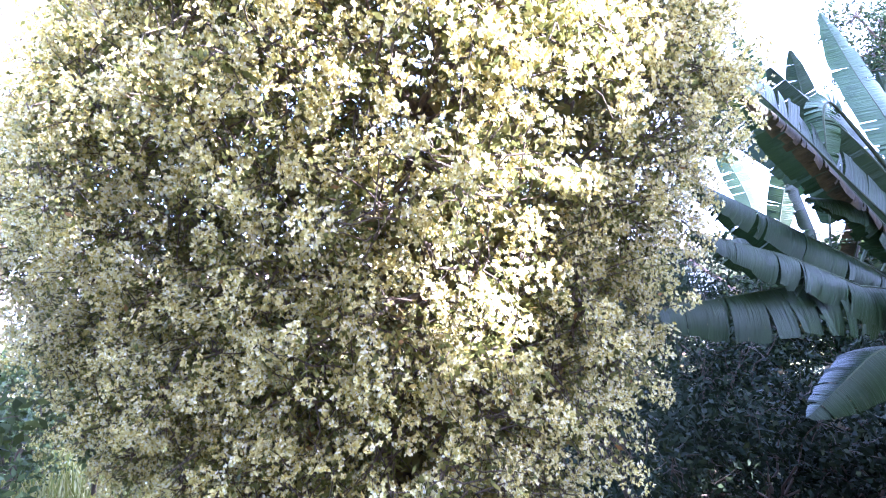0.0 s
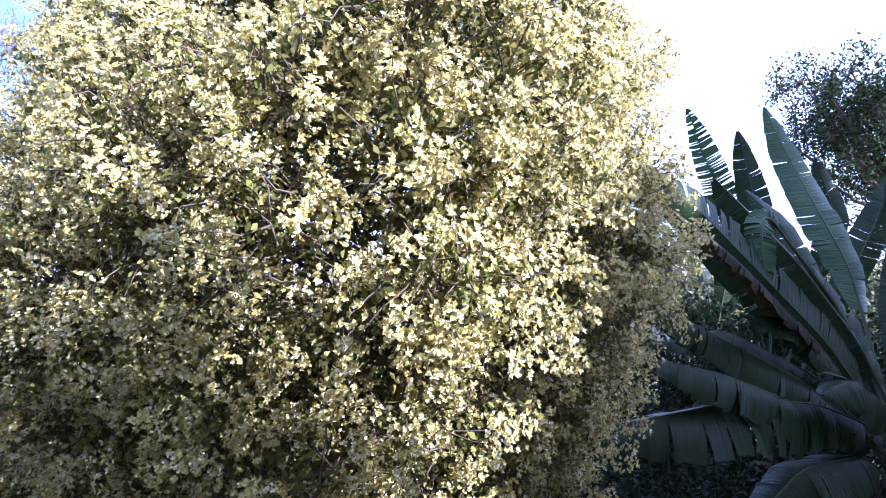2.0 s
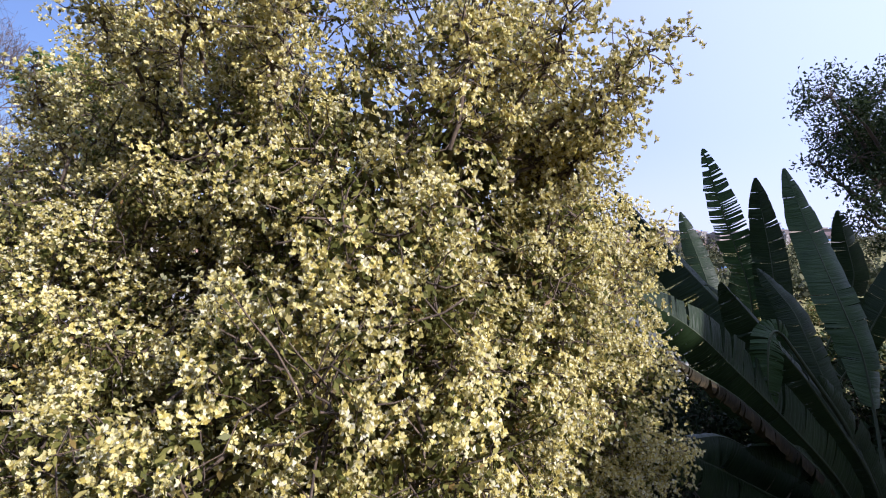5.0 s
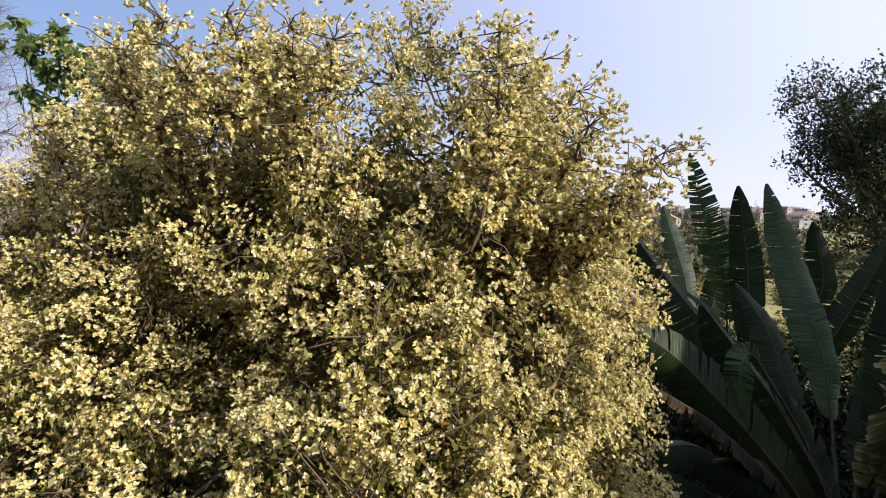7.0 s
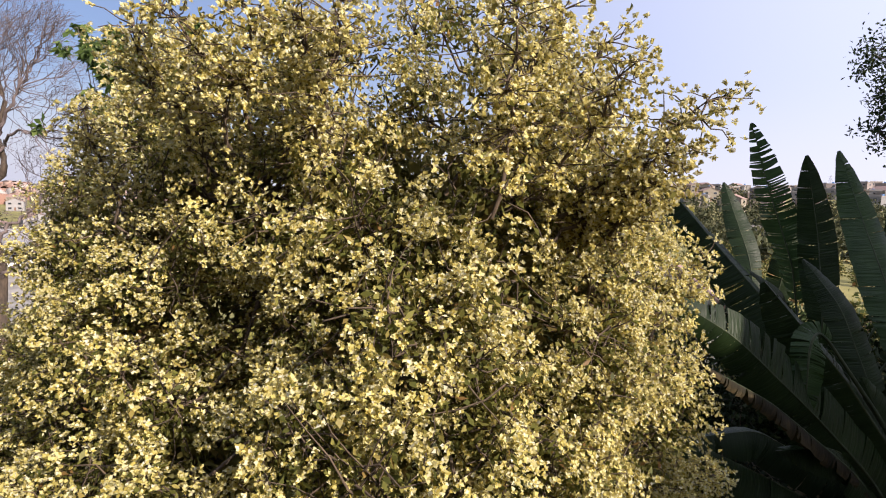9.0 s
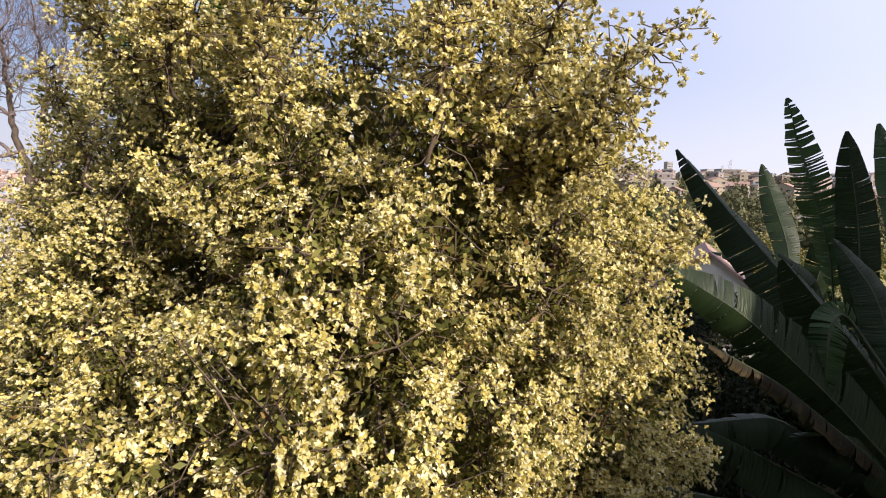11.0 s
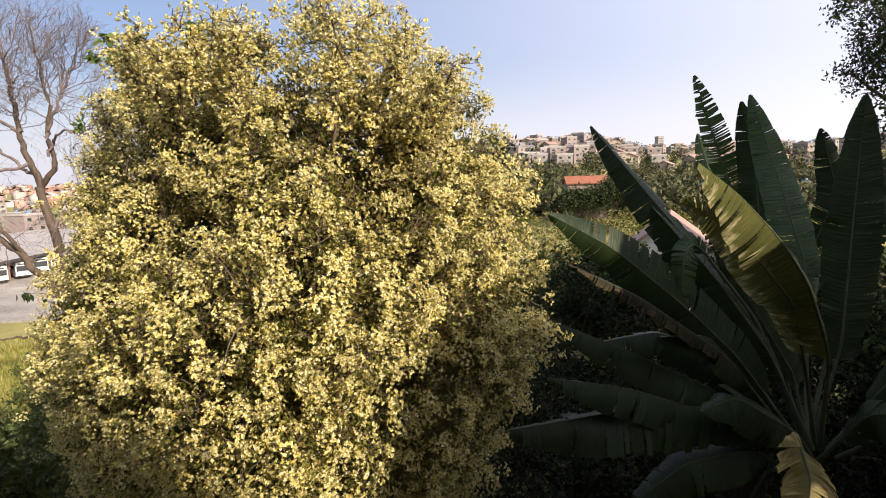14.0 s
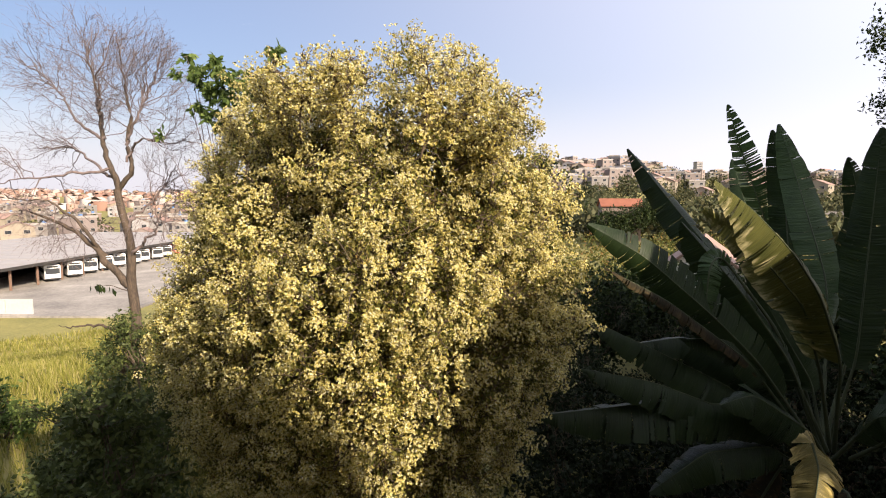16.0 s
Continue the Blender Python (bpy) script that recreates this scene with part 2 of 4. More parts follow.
LIME = mat("stained_whitewash", painted((0.50, 0.49, 0.46)))
PLASTER = mat("white_lime_plaster", painted((0.72, 0.70, 0.66)))
TANK = mat("blue_water_tank", rough_surface([(0.3, (0.06, 0.14, 0.30)), (0.7, (0.09, 0.20, 0.40))], 2.0, 0.5))


# ---------------------------------------------------------------- mesh helpers
def thing(name, at, label, category, group="", kind=""):
    ob = new(name)
    ob.empty_display_size = 0.1
    ob.matrix_basis = Matrix.Translation(at) if not isinstance(at, Matrix) else at
    return tagged(ob, label, category, group, kind)


def linked(name, me, material, parent=None, label=""):
    if material is not None and not me.materials:
        me.materials.append(material)
    ob = new(name, me)
    if parent is not None:
        ob.parent = parent
    return tagged(ob, label)


def part(name, bm, material, parent=None, label="", smooth=False):
    me = bpy.data.meshes.new(name)
    bm.to_mesh(me)
    bm.free()
    if smooth:
        me.shade_smooth()
    return linked(name, me, material, parent, label)


def box(bm, x0, x1, y0, y1, z0, z1):
    v = [bm.verts.new(p) for p in ((x0, y0, z0), (x1, y0, z0), (x1, y1, z0), (x0, y1, z0), (x0, y0, z1), (x1, y0, z1), (x1, y1, z1), (x0, y1, z1))]
    for f in ((0, 3, 2, 1), (4, 5, 6, 7), (0, 1, 5, 4), (1, 2, 6, 5), (2, 3, 7, 6), (3, 0, 4, 7)):
        bm.faces.new([v[i] for i in f])
    return v


def a_box(name, size, at, material, parent=None, label="", bevel=0.0):
    bm = bmesh.new()
    x, y, z = size
    box(bm, -x / 2 + at[0], x / 2 + at[0], -y / 2 + at[1], y / 2 + at[1], at[2], at[2] + z)
    if bevel:
        bmesh.ops.bevel(bm, geom=bm.edges[:], offset=bevel, segments=1, affect="EDGES")
    return part(name, bm, material, parent, label)


def poly_mesh(name, verts, quads, uvs=None, smooth=False):
    """verts (n, 3) and quads (m, 4) as arrays; uvs (m, 4, 2)."""
    verts, quads = np.asarray(verts, np.float32), np.asarray(quads, np.int32)
    me = bpy.data.meshes.new(name)
    me.vertices.add(len(verts))
    me.vertices.foreach_set("co", verts.ravel())
    me.loops.add(quads.size)
    me.loops.foreach_set("vertex_index", quads.ravel())
    me.polygons.add(len(quads))
    me.polygons.foreach_set("loop_start", np.arange(0, quads.size, 4, dtype=np.int32))
    if uvs is not None:
        layer = me.uv_layers.new(name="UVMap")
        layer.data.foreach_set("uv", np.asarray(uvs, np.float32).ravel())
    me.update(calc_edges=True)
    if smooth:
        me.shade_smooth()
    return me


def leaf_cards(rng, centres, directions, length, width, fold=0.25, jitter=0.3, facing=None):
    """One small folded leaf for each centre: a rhomb of four corners, bent along its rib."""
    n = len(centres)
    d = directions / (np.linalg.norm(directions, axis=1, keepdims=True) + 1e-9)
    other = rng.normal(size=(n, 3)) if facing is None else facing + 0.25 * rng.normal(size=(n, 3))
    side = np.cross(d, other)
    side /= np.linalg.norm(side, axis=1, keepdims=True) + 1e-9
    up = np.cross(side, d)
    le = length * (1 + jitter * rng.uniform(-1, 1, (n, 1)))
    wi = width * (1 + jitter * rng.uniform(-1, 1, (n, 1)))
    a = centres
    c = centres + d * le
    mid = centres + d * le * 0.52 + up * wi * fold
    v = np.stack([a, mid + side * wi / 2, c, mid - side * wi / 2], 1)
    return v.reshape(-1, 3)


def cards_mesh(name, verts):
    return poly_mesh(name, verts, np.arange(len(verts)).reshape(-1, 4))


def tube(path, radii, sides=6):
    """Verts and quads of a tapered tube along a path."""
    path, radii = np.asarray(path, float), np.asarray(radii, float)
    t = np.gradient(path, axis=0)
    t /= np.linalg.norm(t, axis=1, keepdims=True) + 1e-9
    ref = np.array([0.0, 0, 1]) if abs(t[0, 2]) < 0.9 else np.array([1.0, 0, 0])
    a = np.cross(t, ref)
    a /= np.linalg.norm(a, axis=1, keepdims=True) + 1e-9
    b = np.cross(t, a)
    ang = np.linspace(0, 2 * np.pi, sides, endpoint=False)
    v = path[:, None] + radii[:, None, None] * (np.cos(ang)[None, :, None] * a[:, None] + np.sin(ang)[None, :, None] * b[:, None])
    n = len(path)
    i, j = np.meshgrid(np.arange(n - 1), np.arange(sides), indexing="ij")
    q = np.stack([i * sides + j, i * sides + (j + 1) % sides, (i + 1) * sides + (j + 1) % sides, (i + 1) * sides + j], -1).reshape(-1, 4)
    return v.reshape(-1, 3), q


def tubes_mesh(name, tubes, smooth=True):
    vs, qs, k = [], [], 0
    for v, q in tubes:
        vs.append(v)
        qs.append(q + k)
        k += len(v)
    return poly_mesh(name, np.concatenate(vs), np.concatenate(qs), None, smooth)


def wander(rng, a, b, n, amount, sag=0.0):
    """A crooked line from a to b."""
    a, b = np.asarray(a, float), np.asarray(b, float)
    s = np.linspace(0, 1, n)[:, None]
    w = np.cumsum(rng.normal(size=(n, 3)), axis=0)
    w -= s * w[-1] + (1 - s) * w[0]
    out = a + (b - a) * s + w * amount / math.sqrt(n)
    out[:, 2] += sag * np.sin(np.pi * s[:, 0])
    return out


def smooth01(x):
    x = np.clip(x, 0.0, 1.0)
    return x * x * (3 - 2 * x)


# ---------------------------------------------------------------- ground
AHEAD, RIGHT, ORIGIN = np.array([-0.092, 0.996]), np.array([0.996, 0.092]), np.array([0.8, -3.5])
LOT_Z = -11.2


def land(depth, lateral):
    """Plan place from metres ahead and to the right of the walk's end."""
    p = ORIGIN + AHEAD * depth + RIGHT * lateral
    return float(p[0]), float(p[1])


def ground_z(x, y):
    x, y = np.asarray(x, float), np.asarray(y, float)
    r = np.hypot(x, y - 2.0)
    az = np.degrees(np.arctan2(x, y + 1e-9))
    front = smooth01((y + 6) / 16.0)
    right = smooth01((az + 10) / 14.0)
    z = -1.5 - (10.0 - 8.6 * right) * smooth01((r - 9) / 62.0) * front
    tall = 41 - 15 * smooth01((az - 13) / 8.0)
    hill = right * tall * smooth01((r - 85) / 520.0) + (1 - right) * 24 * smooth01((r - 150) / 1300.0)
    z = z + hill * front
    z = z + 0.25 * np.sin(x * 0.21 + 1) * np.sin(y * 0.17) * smooth01((r - 8) / 20) * (1 - smooth01((r - 60) / 40))
    q = np.stack([x - ORIGIN[0], y - ORIGIN[1]], -1)
    dep, lat = q @ AHEAD, q @ RIGHT
    lot = smooth01((dep - 62) / 8) * smooth01((190 - dep) / 10) * smooth01((-38 - lat) / 8) * smooth01((lat + 150) / 10)
    return z * (1 - lot) + (LOT_Z - 0.25) * lot


def gz(x, y):
    return float(ground_z(x, y))


def build_ground():
    rad = np.concatenate([[0.01], np.geomspace(0.8, 4600, 120)])
    ang = np.radians(np.arange(0, 360, 1.5))
    x = rad[:, None] * np.sin(ang) + 0.0
    y = rad[:, None] * np.cos(ang) + 2.0
    v = np.stack([x, y, ground_z(x, y)], -1).reshape(-1, 3)
    m = len(ang)
    i, j = np.meshgrid(np.arange(len(rad) - 1), np.arange(m), indexing="ij")
    q = np.stack([i * m + j, (i + 1) * m + j, (i + 1) * m + (j + 1) % m, i * m + (j + 1) % m], -1).reshape(-1, 4)[:, ::-1]
    tagged(linked("ground", poly_mesh("ground", v, q, None, True), GROUND), "uneven hillside of dry grass and bare soil", "ground", "", "structure")


build_ground()

# unseen walls, added to close the garden and shade the banana clump
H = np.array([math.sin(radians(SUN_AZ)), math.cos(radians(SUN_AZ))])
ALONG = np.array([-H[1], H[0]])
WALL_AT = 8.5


def build_shade_wall():
    """Unseen shade caster: stepped top and one small opening high up shape the sunlight."""
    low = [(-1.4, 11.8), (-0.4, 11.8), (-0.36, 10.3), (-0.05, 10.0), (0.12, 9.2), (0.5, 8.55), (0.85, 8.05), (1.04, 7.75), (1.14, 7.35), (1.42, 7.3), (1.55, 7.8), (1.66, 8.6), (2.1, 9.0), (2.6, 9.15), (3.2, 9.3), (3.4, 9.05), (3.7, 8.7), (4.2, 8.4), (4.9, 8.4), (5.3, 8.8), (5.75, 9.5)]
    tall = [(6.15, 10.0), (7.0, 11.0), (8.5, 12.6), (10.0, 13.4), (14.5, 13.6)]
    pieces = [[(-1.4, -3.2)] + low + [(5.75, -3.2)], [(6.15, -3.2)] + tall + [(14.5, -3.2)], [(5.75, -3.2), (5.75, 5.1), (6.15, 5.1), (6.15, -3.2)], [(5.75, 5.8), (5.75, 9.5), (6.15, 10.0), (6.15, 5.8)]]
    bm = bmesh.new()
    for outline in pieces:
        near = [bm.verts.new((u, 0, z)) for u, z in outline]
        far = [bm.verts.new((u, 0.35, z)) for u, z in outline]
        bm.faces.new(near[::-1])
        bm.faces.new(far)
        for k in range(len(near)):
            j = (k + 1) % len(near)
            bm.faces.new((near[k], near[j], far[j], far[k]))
    ob = part("shade_wall_east", bm, WALLS[4])
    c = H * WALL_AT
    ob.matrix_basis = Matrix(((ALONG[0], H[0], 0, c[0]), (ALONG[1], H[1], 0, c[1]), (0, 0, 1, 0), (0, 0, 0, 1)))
    tagged(ob, "added unseen brick wall that shapes the sun on the garden", "wall", "", "structure")


build_shade_wall()


def build_sky_blockers():
    # unseen walls added behind the walk to cut the sky's fill light
    for name, (x0, x1, y0, y1, top) in (("sky_blocker_south", (-10.0, 4.0, -6.6, -6.0, 13.0)), ("sky_blocker_west", (-10.6, -10.0, -6.6, -1.5, 11.0))):
        bm = bmesh.new()
        box(bm, x0, x1, y0, y1, -2.2, top)
        tagged(part(name, bm, WALLS[4]), "added unseen brick wall that cuts skylight into the garden", "wall", "", "structure")


build_sky_blockers()


# ---------------------------------------------------------------- flowering tree
TREE_AT = np.array([-0.5, 3.6, -1.5])
CROWN_Z = (0.0, 0.8, 1.4, 2.0, 2.6, 3.2, 3.8, 4.4, 5.0, 5.6, 6.2)
CROWN_FRONT = (2.2, 1.75, 1.6, 1.5, 1.25, 0.95, 0.85, 1.12, 1.42, 1.8, 2.15)
CROWN_LEFT = (-2.6, -3.4, -3.7, -4.0, -4.25, -3.95, -3.65, -3.55, -3.45, -3.25, -2.7)
CROWN_RIGHT = (0.8, 1.1, 1.3, 1.5, 1.8, 2.08, 2.0, 1.85, 1.75, 1.48, 1.05)
NOSE_X = (-0.3, 0.25)
HOLLOWS = ((-1.0, 4.55, 0.5, 0.48, 0.95),)


def crown_front(x, z):
    """How far ahead the crown begins at x and z: a blunt nose that falls back to both sides, with a few hollows."""
    x, z = np.asarray(x, float), np.asarray(z, float)
    near, a, b = (np.interp(z, CROWN_Z, c) for c in (CROWN_FRONT, CROWN_LEFT, CROWN_RIGHT))
    nose = np.interp(z, (4.3, 5.3), NOSE_X)
    u = np.where(x < nose, (nose - x) / (nose - a), (x - nose) / (b - nose))
    y = near + (np.where(x < nose, 3.9, 3.35) - near) * np.clip(u, 0, 1) ** 1.4
    for hx, hz, rx, rz, deep in HOLLOWS:
        y = y + deep * np.clip(1.3 - ((x - hx) / rx) ** 2 - ((z - hz) / rz) ** 2, 0, 1)
    return y


def blossom_heads(rng, heads, axes, per, length, width):
    """A cupped rosette of small petals about each point, its face towards the axis."""
    n = len(heads)
    side = np.cross(axes, rng.normal(size=axes.shape))
    side /= np.linalg.norm(side, axis=1, keepdims=True) + 1e-9
    over = np.cross(axes, side)
    turn = (np.arange(per) * 2.4)[None, :, None] + rng.uniform(-0.4, 0.4, (n, per, 1))
    lift = np.linspace(0.15, 1.3, per)[None, :, None] + rng.uniform(-0.3, 0.3, (n, per, 1))
    d = np.cos(turn) * side[:, None] + np.sin(turn) * over[:, None] + lift * axes[:, None]
    d = (d / np.linalg.norm(d, axis=2, keepdims=True)).reshape(-1, 3)
    axis = np.repeat(axes, per, 0)
    return leaf_cards(rng, np.repeat(heads, per, 0) - axis * 0.004, d, length, width, 0.2, 0.3, axis)


def build_flowering_tree():
    rng = np.random.default_rng(7)
    tree = thing("flowering_tree", tuple(TREE_AT), "bushy tree smothered in cream-white blossom bracts, small green leaves inside", "tree")
    off = -TREE_AT
    # lobes over the near side of the crown, then over the far side
    lobes = []
    tries = 0
    while tries < 16000:
        tries += 1
        z = rng.uniform(0.15, 6.25)
        r = rng.uniform(0.32, 0.47) * (0.88 if z > 5.3 else 1.0)
        a, b = np.interp(z, CROWN_Z, CROWN_LEFT) + 0.75 * r, np.interp(z, CROWN_Z, CROWN_RIGHT) - 0.75 * r
        if b - a < 0.3:
            continue
        x = rng.uniform(a, b)
        front = float(crown_front(x, z))
        y = front + 0.8 * r + abs(rng.normal()) * 0.12 if tries < 11000 else rng.uniform(front + 0.9, 6.2)
        near = y < front + 1.0
        if (not near and x < -1.3) or (x < -1.6 and rng.random() < 0.25):
            continue
        if near and z > 5.4 and rng.random() < 0.06:
            continue
        p = np.array([x, y, z])
        if all(np.linalg.norm(p - q) > (0.39 if near else 0.75) for q, _, _ in lobes):
            lobes.append((p, r, near))
    # trunk and its limbs
    stems = []
    fork = np.array([-0.45, 3.5, 0.1])
    linked("trunk", tubes_mesh("trunk", [tube(wander(rng, TREE_AT - (0, 0, 0.25), fork, 7, 0.04) + off, np.linspace(0.19, 0.14, 7), 10)]), BARK_TWIG, tree)
    tips = [(-0.2, 2.2, 4.4), (0.9, 2.5, 5.2), (-1.9, 3.1, 4.3), (-2.6, 3.8, 3.2), (1.2, 3.5, 3.4), (-0.7, 4.6, 4.8), (-0.4, 2.0, 2.8), (-2.4, 4.8, 2.0), (-1.2, 2.9, 5.2), (0.5, 2.4, 1.8)]
    for tip in tips:
        line = wander(rng, fork - (0, 0, 0.15), tip, 12, 0.22)
        stems.append(line)
        linked("limb", tubes_mesh("limb", [tube(line + off, np.linspace(0.06, 0.018, 12), 8)]), BARK_TWIG, tree)
    middle = np.array([-0.6, 3.8, 3.2])
    for centre, rad, near in lobes:
        n_sp = int((44 if near else 14) * (rad / 0.42) ** 2)
        d = rng.normal(size=(n_sp, 3))
        d /= np.linalg.norm(d, axis=1, keepdims=True)
        out = centre - middle
        out /= np.linalg.norm(out)
        if near:
            d = d[(d @ out > 0.0) | (d[:, 1] < -0.1)]
        bend = 1 + 0.3 * np.sin(d[:, :1] * 5 + centre[0] * 7) * np.cos(d[:, 2:] * 6 + centre[2] * 5)
        spray = centre + d * rad * (0.62 + 0.45 * rng.random((len(d), 1)) ** 0.6) * bend
        heads = (19 if centre[2] > 1.3 else 13) if near else 7
        grow = np.repeat(d, heads, 0) + (0.2, -0.3, 0.4) + 0.45 * rng.normal(size=(len(d) * heads, 3))
        grow /= np.linalg.norm(grow, axis=1, keepdims=True)
        around = rng.normal(size=(len(d) * heads, 3))
        around /= np.linalg.norm(around, axis=1, keepdims=True)
        pts = np.repeat(spray, heads, 0) + around * (rng.uniform(0.055, 0.10, (len(d), 1)).repeat(heads, 0) * rng.uniform(0.5, 1.0, (len(d) * heads, 1)))
        flowers = blossom_heads(rng, pts + off, grow, 6 if near else 5, 0.0195 if near else 0.028, 0.014 if near else 0.02)
        bough = tagged(linked("flowering_bough", cards_mesh("flowering_bough", flowers), BRACT, tree), kind="stuff")
        n_g = int(len(pts) * 0.9)
        pick = pts[rng.integers(0, len(pts), n_g)]
        inner = centre + (pick - centre) * rng.uniform(0.2, 0.9, (n_g, 1)) + rng.normal(size=(n_g, 3)) * 0.03
        leaves = leaf_cards(rng, inner + off, rng.normal(size=(n_g, 3)) - (0, 0, 0.4), 0.046, 0.022)
        linked("foliage", cards_mesh("foliage", leaves), LEAF_SMALL, bough)
        # twigs that carry the bough
        stem = min(stems, key=lambda s: np.linalg.norm(s - centre, axis=1).min())
        root = stem[np.linalg.norm(stem - centre, axis=1).argmin()]
        ts = [tube(wander(rng, root, centre, 8, 0.12) + off, np.linspace(0.015, 0.007, 8), 5)]
        for p in spray[rng.permutation(len(spray))[:26]]:
            ts.append(tube(wander(rng, centre + rng.normal(size=3) * 0.08, p, 5, 0.06) + off, np.linspace(0.006, 0.002, 5), 3))
        linked("twig", tubes_mesh("twig", ts), BARK_TWIG, bough)
    # dim leaves and twigs that fill the inside
    for k in range(9):
        n = 5200
        z = rng.uniform(0.2, 5.75, n)
        a, b = np.interp(z, CROWN_Z, CROWN_LEFT) + 0.5, np.interp(z, CROWN_Z, CROWN_RIGHT) - 0.45
        x = a + (b - a) * rng.random(n)
        y = crown_front(x, z) + 0.6 + rng.random(n) * 1.5
        p = np.stack([x, y, z], 1)[x > -3.2 + 0.9 * rng.random(n)]
        linked("inner_foliage", cards_mesh("inner_foliage", leaf_cards(rng, p + off, rng.normal(size=p.shape) - (0, 0, 0.4), 0.095, 0.05)), LEAF_INNER, tree)
    # bare twig that reaches out of the crown, with two large dark leaves at its end
    line = wander(rng, (-0.3, 1.4, 4.1), (-0.13, 0.17, 3.86), 12, 0.05)
    linked("twig", tubes_mesh("twig", [tube(line + off, np.linspace(0.006, 0.002, 12), 5)]), BARK_TWIG, tree)
    for x, z, lean in ((-0.205, 3.83, 0.15), (-0.147, 3.83, -0.2)):
        s = np.linspace(0, 1, 7)
        w = 0.0165 * np.sin(np.pi * s ** 0.8) + 0.0008
        cx, cz = x + lean * 0.03 * s, z - 0.05 * s
        y = 0.17 + 0.012 * s ** 2
        v = np.concatenate([np.stack([cx - w, y + 0.004, cz], 1), np.stack([cx, y, cz], 1), np.stack([cx + w, y + 0.004, cz], 1)])
        q = [(a * 7 + k, (a + 1) * 7 + k, (a + 1) * 7 + k + 1, a * 7 + k + 1) for a in (0, 1) for k in range(6)]
        linked("old_leaf", poly_mesh("old_leaf", v + off, q, None, True), LEAF_DARK, tree, "large dark older leaf")
    # loose sprays that stand out of the crown
    sprays = [((0.2, 1.9, 5.2), (0.25, 1.8, 6.2)), ((0.5, 2.1, 5.2), (1.12, 1.85, 5.74)), ((0.5, 2.1, 5.1), (1.05, 1.95, 5.48)), ((0.3, 2.3, 5.2), (0.75, 2.1, 6.05)), ((0.0, 2.2, 5.3), (0.5, 2.0, 6.15)), ((-0.6, 2.2, 5.4), (-0.5, 2.0, 6.15)),
              ((-1.3, 2.6, 5.3), (-1.4, 2.5, 6.05)), ((-0.9, 2.6, 5.3), (-0.8, 2.6, 6.2)), ((-1.9, 2.8, 5.0), (-2.15, 2.8, 5.75)), ((1.2, 2.8, 4.4), (1.85, 3.1, 4.95)), ((1.2, 3.0, 3.2), (1.95, 3.0, 3.42)), ((0.6, 2.3, 5.0), (0.95, 2.0, 5.28)), ((-1.1, 2.3, 5.5), (-1.25, 2.0, 6.15)), ((-1.0, 2.3, 5.6), (-0.98, 2.0, 6.22)), ((-0.7, 2.3, 5.6), (-0.72, 2.1, 6.22)), ((-1.4, 2.5, 5.5), (-1.55, 2.25, 6.08)), ((0.45, 2.1, 5.3), (0.78, 1.8, 5.88)), ((0.7, 2.2, 5.0), (0.98, 1.9, 5.6)), ((-2.6, 3.0, 3.0), (-3.7, 3.7, 2.75))]
    for a, b in sprays:
        line = wander(rng, a, b, 12, 0.10)
        ts = [tube(line + off, np.linspace(0.012, 0.004, 12), 5)]
        cs = []
        for k in range(3, 12):
            for _ in range(9):
                tip = line[k] + rng.normal(size=3) * (0.09, 0.09, 0.07)
                ts.append(tube(wander(rng, line[k], tip, 4, 0.02) + off, np.linspace(0.004, 0.002, 4), 4))
                cs.append(tip + rng.normal(size=(5, 3)) * 0.03)
        cs = np.concatenate(cs)
        axes = rng.normal(size=cs.shape) + (0, 0, 0.5)
        axes /= np.linalg.norm(axes, axis=1, keepdims=True)
        bough = linked("flowering_spray", cards_mesh("flowering_spray", blossom_heads(rng, cs + off, axes, 8, 0.021, 0.0145)), BRACT, tree)
        linked("twig", tubes_mesh("twig", ts), BARK_TWIG, bough)
        g = cs[::5]
        linked("foliage", cards_mesh("foliage", leaf_cards(rng, g + off, rng.normal(size=g.shape) - (0, 0, 0.4), 0.038, 0.018)), LEAF_SMALL, bough)


build_flowering_tree()


# ---------------------------------------------------------------- banana plants
def bend_line(points, n):
    """A smooth line through a few control points."""
    p = np.asarray(points, float)
    k = np.concatenate([[0], np.cumsum(np.linalg.norm(np.diff(p, axis=0), axis=1))])
    k /= k[-1]
    s = np.linspace(0, 1, n)
    line = np.stack([np.interp(s, k, p[:, c]) for c in range(3)], 1)
    for _ in range(max(2, n // 6)):
        line[1:-1] = 0.5 * line[1:-1] + 0.25 * (line[:-2] + line[2:])
    return line


def banana_leaf(rng, plant, origin, points, start, half, face, droop, tear, material, label="", gap=0.0014, rib_r=0.020):
    """points: from the plant's base to the tip. start: share of the line that is bare stalk. half: half width of the blade.
    face: where the upper side looks. droop: how far the halves hang, in degrees, for both or each. tear: how many rips a half has."""
    line = bend_line(points, 64) - np.asarray(origin)
    t = np.gradient(line, axis=0)
    t /= np.linalg.norm(t, axis=1, keepdims=True)
    lat = np.cross(t, np.asarray(face, float))
    lat /= np.linalg.norm(lat, axis=1, keepdims=True) + 1e-9
    nor = np.cross(lat, t)
    s_all = np.linspace(0, 1, 64)

    def at(s, arr):
        return np.stack([np.interp(s, s_all, arr[:, c]) for c in range(3)], -1)

    vs, qs, uvs, k = [], [], [], 0
    across = np.linspace(0, 1, 6)
    for sgn in (-1, 1):
        cuts = np.sort(np.concatenate([[start, 1.0], rng.uniform(start + 0.02, 0.985, int(tear * 1.2))]))
